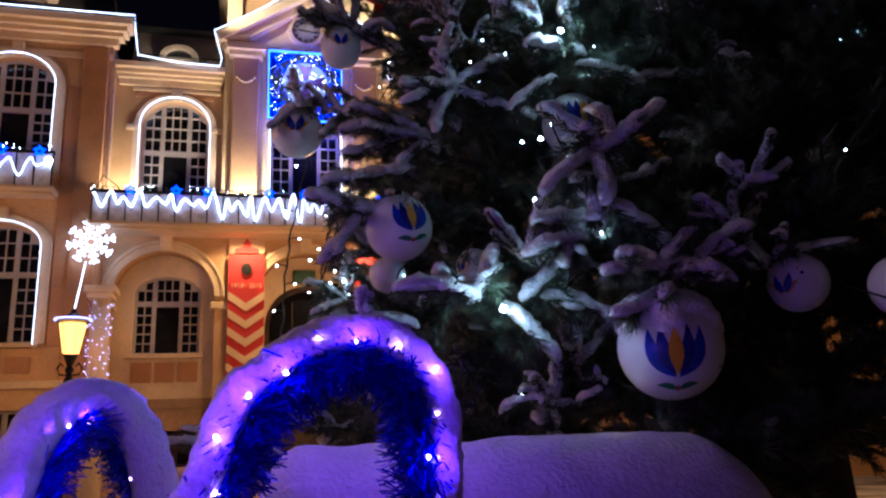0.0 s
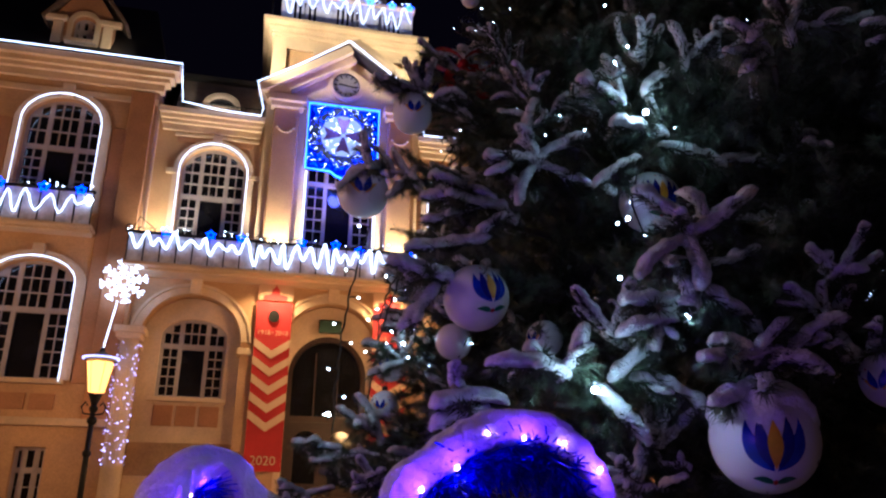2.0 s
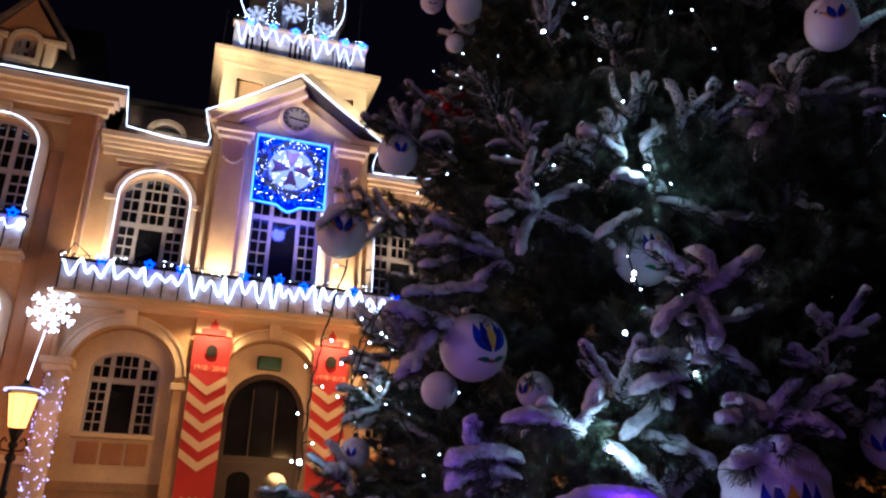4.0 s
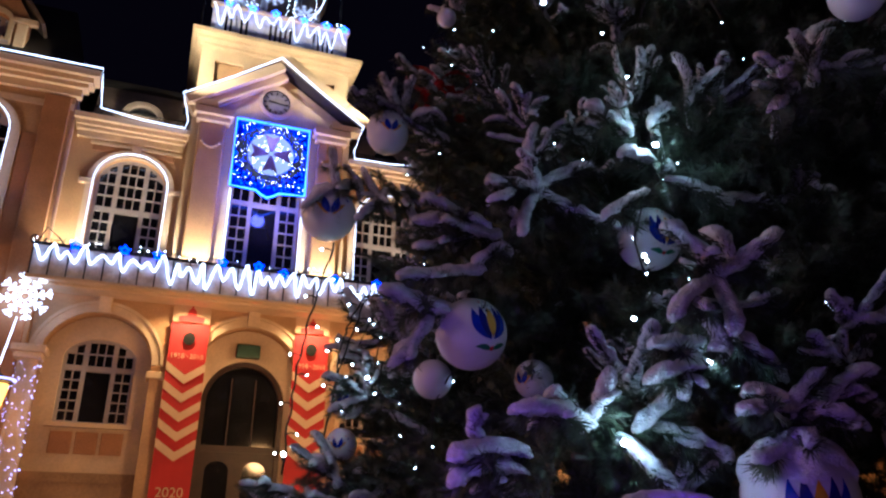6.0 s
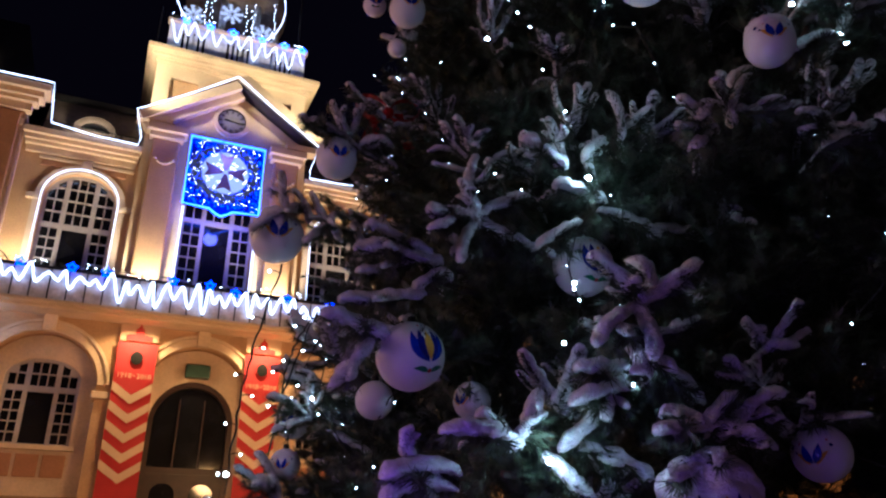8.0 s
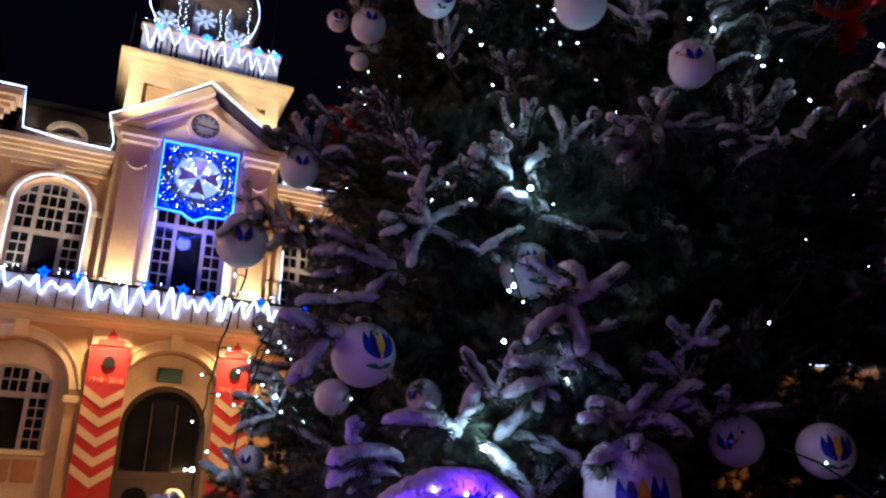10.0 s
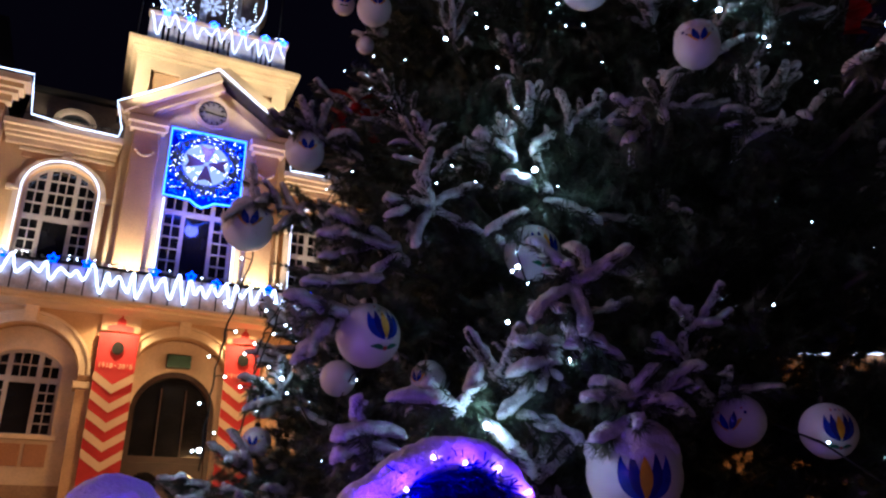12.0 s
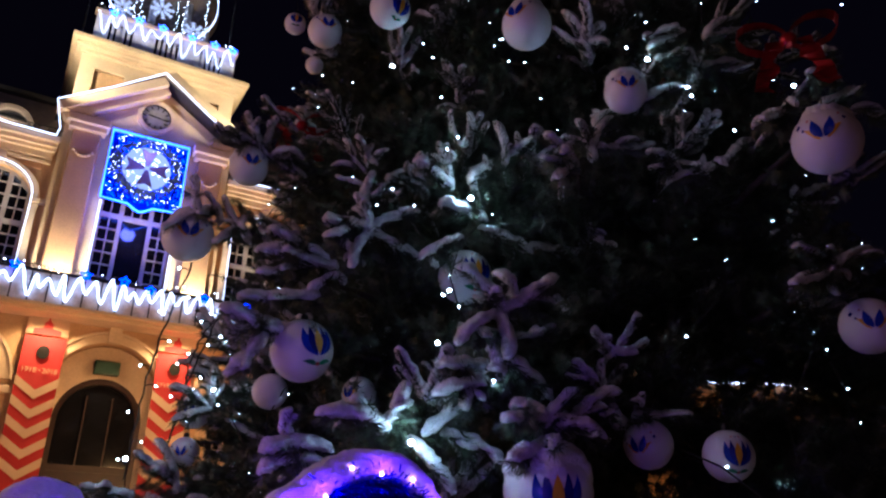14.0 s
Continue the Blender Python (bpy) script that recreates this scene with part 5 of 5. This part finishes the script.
# red foil bows
def bow(at, size, az):
    root = thing("foil_bow", at, "shiny red foil bow with hanging tails", "bow", "red bows")
    root.rotation_euler = (0, 0, radians(az))
    for s in (-1, 1):
        bm = bmesh.new()
        rows = []
        for i in range(15):
            t = 2 * math.pi * i / 14
            x, z = s * size * 0.5 * (1 - math.cos(t)) * 0.9, size * 0.34 * math.sin(t) + size * 0.12 * (1 - math.cos(t))
            rows.append([bm.verts.new((x, -0.16 * size + 0.32 * size * j / 3 * (0.4 + 0.6 * abs(x) / size), z + 0.02 * noise.noise(Vector((i, j, s))))) for j in range(4)])
        for a, b in zip(rows, rows[1:]):
            for j in range(3):
                bm.faces.new((a[j], a[j + 1], b[j + 1], b[j]))
        bmesh.ops.solidify(bm, geom=bm.faces[:], thickness=0.004)
        part("loop", bm, REDFOIL, root)
        bm = bmesh.new()
        rows = []
        for i in range(9):
            t = i / 8
            rows.append([bm.verts.new((s * size * (0.1 + 0.35 * t) + 0.02 * math.sin(i * 1.7), -0.05 * size, -size * 1.1 * t)), bm.verts.new((s * size * (0.1 + 0.35 * t) + s * size * 0.3, -0.02 + 0.02 * math.sin(i * 2), -size * 1.05 * t))])
        for a, b in zip(rows, rows[1:]):
            bm.faces.new((a[0], a[1], b[1], b[0]))
        bmesh.ops.solidify(bm, geom=bm.faces[:], thickness=0.004)
        part("tail", bm, REDFOIL, root)
    bm = bmesh.new()
    ball(bm, (0, -0.05 * size, 0), size * 0.16, 12, 8)
    part("knot", bm, REDFOIL, root, smooth=True)


bow((0.80, 3.95, 4.12), 0.22, -12)
bow((1.80, 1.22, 3.36), 0.20, -50)

# ---------------------------------------------------------------- tree lights
strings = thing("tree_lights", (TX, TY, 0), "strings of cool white bulbs on dark cable in the spruce", "light string")
g = random.Random(9)
wires = []
for k in range(14):
    az0, pts = CAMWAY - 100 + k * 14.5 + g.uniform(-6, 6), []
    for i in range(34):
        zz = 1.7 + i * 0.16
        rr = tree_radius(zz) * (0.84 + 0.07 * math.sin(i * 0.9 + k)) + g.uniform(-0.12, 0.06)
        az = radians(az0 + 7 * math.sin(i * 0.5 + k * 2))
        pts.append((rr * math.cos(az), rr * math.sin(az), zz + g.uniform(-0.04, 0.04)))
    part("cable", tube(pts, 0.004, 5), CABLE, strings)
    bm = bmesh.new()
    for p in pts:
        if g.random() < 0.7:
            ball(bm, Vector(p) * 1.0 + Vector((g.uniform(-0.04, 0.04), g.uniform(-0.06, 0.02), g.uniform(-0.04, 0.04))), g.choice((0.0024, 0.003, 0.0036, 0.0046)), 8, 6)
    part("bulbs", bm, BULBTREE, strings)["kind"] = "stuff"


def hot_bulb(at, r, watts, mat=BULBHOT):
    root = thing("tree_bulb", at, "bright cool white bulb on the spruce", "light bulb", "bright tree bulbs")
    bm = bmesh.new()
    ball(bm, (0, 0, 0), r, 12, 8)
    part("glass", bm, mat, root, smooth=True)
    bm = bmesh.new()
    cyl(bm, (0, 0.01, -r * 2.4), (0, 0, -r * 0.8), r * 0.55, r * 0.6, 8)
    part("socket", bm, CABLE, root)
    if watts:
        lamp("tree_bulb_light", "POINT", (at[0] - 0.03, at[1] - 0.07, at[2] + 0.03), watts * 0.55, (0.68, 0.95, 1.0), 0.015)


for at, r, w in (((1.20, 2.53, 3.10), 0.011, 2.6), ((0.79, 2.27, 1.91), 0.011, 2.2), ((1.043, 2.45, 2.587), 0.008, 0.1), ((1.035, 2.53, 2.375), 0.008, 0.1),
                 ((1.216, 2.80, 3.501), 0.010, 0.15), ((1.67, 1.80, 3.60), 0.009, 0.35), ((1.36, 2.70, 3.06), 0.009, 0.1), ((0.52, 4.2, 2.42), 0.008, 0.5),
                 ((0.13, 4.3, 2.02), 0.012, 0.6), ((1.2, 2.36, 2.20), 0.010, 0.15), ((1.83, 1.25, 3.19), 0.007, 0.12), ((0.96, 2.95, 4.02), 0.010, 0.3)):
    hot_bulb(at, r, w)
for at in ((1.60, 1.85, 3.67), (1.91, 1.80, 3.54), (1.93, 1.80, 3.50), (2.33, 1.90, 3.50), (2.59, 1.40, 4.02), (2.17, 1.90, 3.85), (1.85, 1.95, 3.99),
           (1.18, 2.90, 4.13), (1.17, 3.00, 4.29), (1.24, 2.90, 3.89), (1.29, 2.80, 3.60), (1.14, 2.70, 3.41), (1.44, 2.60, 3.55), (0.87, 2.20, 2.46)):
    hot_bulb(at, 0.005, 0)


def hanging_string(a, b, n, seed):
    g = random.Random(seed)
    root = thing("hanging_lights", (0, 0, 0), "dark cable with small white bulbs hanging off the spruce", "light string", "hanging strings")
    a, b = Vector(a), Vector(b)
    pts = [a.lerp(b, i / 24) + Vector((g.uniform(-0.008, 0.008), 0, 0)) + Vector((-0.05, 0, 0)) * math.sin(math.pi * i / 24) for i in range(25)]
    part("cable", tube(pts, 0.006, 5), CABLE, root)
    for k in range(n):
        p = pts[int((k + 0.5) * 24 / n)]
        s = 1 if k % 2 else -1
        bm = tube([p, p + Vector((s * 0.03, 0, 0.012)), p + Vector((s * 0.055, 0, 0.006))], 0.004, 5)
        br = part("branch_cable", bm, CABLE, root)
        bm = bmesh.new()
        ball(bm, p + Vector((s * 0.062, 0, 0.004)), 0.0065, 8, 6)
        part("bulb", bm, BULBTREE, br)


hanging_string((0.323, 4.321, 3.2), (0.2, 4.714, 1.95), 9, 1)
hanging_string((0.551, 4.35, 2.95), (0.38, 4.60, 1.95), 8, 2)
hanging_string((0.53, 4.36, 2.92), (0.42, 4.5, 2.4), 4, 3)


# ---------------------------------------------------------------- tinsel arches in front of the tree
VIOLET = (0.20, 0.04, 1.0)


def tinsel_arch(name, pts, r_tinsel, r_snow, seed, lights):
    """A wire arch wound in blue tinsel with violet lights, the upper side under a thick roll of snow."""
    g = random.Random(seed)
    root = thing(name, (0, 0, 0), "arch of blue tinsel and violet lights under thick snow", "light arch", "tinsel arches")
    pts = [Vector(p) for p in pts]
    line = []
    for i in range(len(pts) - 1):
        p0, p1, p2, p3 = pts[max(i - 1, 0)], pts[i], pts[i + 1], pts[min(i + 2, len(pts) - 1)]
        for k in range(8):
            t = k / 8
            line.append(0.5 * ((2 * p1) + (p2 - p0) * t + (2 * p0 - 5 * p1 + 4 * p2 - p3) * t * t + (3 * p1 - p0 - 3 * p2 + p3) * t ** 3))
    line.append(pts[-1])
    part("wire", tube(line, 0.008, 6), IRON, root)
    for p in (line[0], line[-1]):
        bm = bmesh.new()
        cyl(bm, (p.x, p.y, 0), (p.x, p.y, p.z + 0.05), 0.012, seg=8)
        part("post", bm, IRON, root)
    mid = sum(pts, Vector()) / len(pts)
    bm = bmesh.new()
    for k in range(len(line) * 150):
        i = g.random() * (len(line) - 1.001)
        p = line[int(i)].lerp(line[int(i) + 1], i % 1)
        d = Vector((g.gauss(0, 1), g.gauss(0, 1), g.gauss(0, 1))).normalized()
        e = d.cross(Vector((g.uniform(-1, 1), g.uniform(-1, 1), 1))).normalized() * 0.0016
        if d.dot((p - mid).normalized()) > 0.25:
            continue
        q = p + d * r_tinsel * g.uniform(0.7, 1.15)
        bm.faces.new([bm.verts.new(v) for v in (p + e, p - e, q - e, q + e)])
    part("tinsel", bm, TINSEL, root)
    bm = bmesh.new()
    seg, rings = 18, []
    for i, p in enumerate(line):
        d = line[min(i + 1, len(line) - 1)] - line[max(i - 1, 0)]
        d.normalize()
        side = Vector((0, 1, 0)) - d * d.y
        side.normalize()
        out = d.cross(side)
        if out.dot(p - mid) < 0:
            out = -out
        ring = []
        for j in range(seg):
            a = 2 * math.pi * j / seg
            ca, sa = math.cos(a), math.sin(a)
            lump = 1 + 0.13 * noise.noise(Vector((i * 0.22 + seed, ca * 1.2, sa * 1.2))) + 0.06 * noise.noise(Vector((i * 0.9, ca * 4, sa * 4 + seed)))
            o = sa if sa > 0 else sa * 0.25
            ring.append(bm.verts.new(p + out * (0.012 + r_snow * o * lump) + side * r_snow * 0.95 * ca * lump))
        rings.append(ring)
    for a, b in zip(rings, rings[1:]):
        for j in range(seg):
            bm.faces.new((a[j], a[(j + 1) % seg], b[(j + 1) % seg], b[j]))
    bm.faces.new(rings[0])
    bm.faces.new(rings[-1][::-1])
    bmesh.ops.recalc_face_normals(bm, faces=bm.faces)
    bmesh.ops.subdivide_edges(bm, edges=bm.edges[:], cuts=1, use_grid_fill=True, smooth=0.5)
    for v in bm.verts:
        v.co += v.normal * (0.004 * noise.noise(v.co * 60) + 0.007 * noise.noise(v.co * 22))
    part("snow_roll", bm, SNOW, root, "thick wind-packed snow", smooth=True)
    for k in range(lights):
        i = (k + 0.5) / lights * (len(line) - 1)
        p = line[int(i)]
        d = (line[min(int(i) + 1, len(line) - 1)] - line[max(int(i) - 1, 0)]).normalized()
        out = (p - mid)
        out = (out - d * out.dot(d)).normalized()
        fr = Vector((0, -1, 0))
        q = p + fr * r_snow * g.uniform(0.85, 1.02) + out * r_snow * g.uniform(-0.15, 0.75)
        bm = bmesh.new()
        ball(bm, q, 0.0036, 10, 8)
        part("bulb", bm, BULBVIOLET, root, smooth=True)
        if k % 2 == 0 or k % 5 == 0:
            lamp("arch_bulb_light", "POINT", tuple(q + fr * 0.028 + out * 0.02), 0.25, VIOLET, 0.012)


tinsel_arch("tinsel_arch", [(-0.30, 1.27, 1.05), (-0.16, 1.26, 1.27), (-0.04, 1.25, 1.44), (0.0, 1.25, 1.55), (0.07, 1.25, 1.62), (0.17, 1.25, 1.655), (0.255, 1.25, 1.62), (0.285, 1.25, 1.53), (0.285, 1.25, 1.40), (0.28, 1.26, 1.1)], 0.078, 0.05, 3, 15)
tinsel_arch("tinsel_arch", [(-0.40, 1.60, 1.05), (-0.405, 1.66, 1.36), (-0.40, 1.76, 1.50), (-0.385, 1.90, 1.575), (-0.345, 2.03, 1.59), (-0.29, 2.10, 1.51), (-0.26, 2.13, 1.36), (-0.25, 2.14, 1.05)], 0.08, 0.085, 8, 12)
# violet fills added beside the arches, apart from their bulbs, to tint tree and snow
lamp("arch_bulb_light", "POINT", (0.16, 1.46, 1.72), 1.4, (0.32, 0.10, 1.0), 0.08)
lamp("arch_bulb_light", "POINT", (0.38, 1.48, 1.66), 1.2, (0.32, 0.10, 1.0), 0.08)
lamp("arch_bulb_light", "POINT", (-0.44, 1.55, 1.74), 1.3, VIOLET, 0.05)
lamp("arch_bulb_light", "POINT", (-0.26, 2.2, 1.72), 3.0, (0.34, 0.12, 1.0), 0.08)

# snow-covered stall roof under the tree
bm = bmesh.new()
bmesh.ops.create_grid(bm, x_segments=60, y_segments=24, size=0.5)
for v in bm.verts:
    u, w = v.co.x + 0.5, v.co.y + 0.5
    x, y = 0.0 + 1.30 * u, 1.62 + 0.75 * w
    endx = min(1, u / 0.1, (1 - u) / 0.16)
    endy = min(1, w / 0.25, (1 - w) / 0.25)
    z = 1.495 - 0.30 * (1 - math.sqrt(max(0, 1 - (1 - endx) ** 2))) - 0.22 * (1 - math.sqrt(max(0, 1 - (1 - endy) ** 2)))
    v.co = (x, y, z + 0.03 * noise.noise(Vector((x * 3, y * 3, 0))) + 0.01 * noise.noise(Vector((x * 8, y * 8, 1))) + 0.004 * noise.noise(Vector((x * 16, y * 16, 2))))
stall = thing("planter_box", (0, 0, 0), "long box under the tree with a thick rounded cap of snow", "planter")
part("snow_cap", bm, SNOW, stall, "thick smooth snow", smooth=True)
bm = boxes((0.08, 1.22, 1.7, 2.3, 0, 1.22))
part("box", bevelled(bm, 0.02), PLINTH, stall)
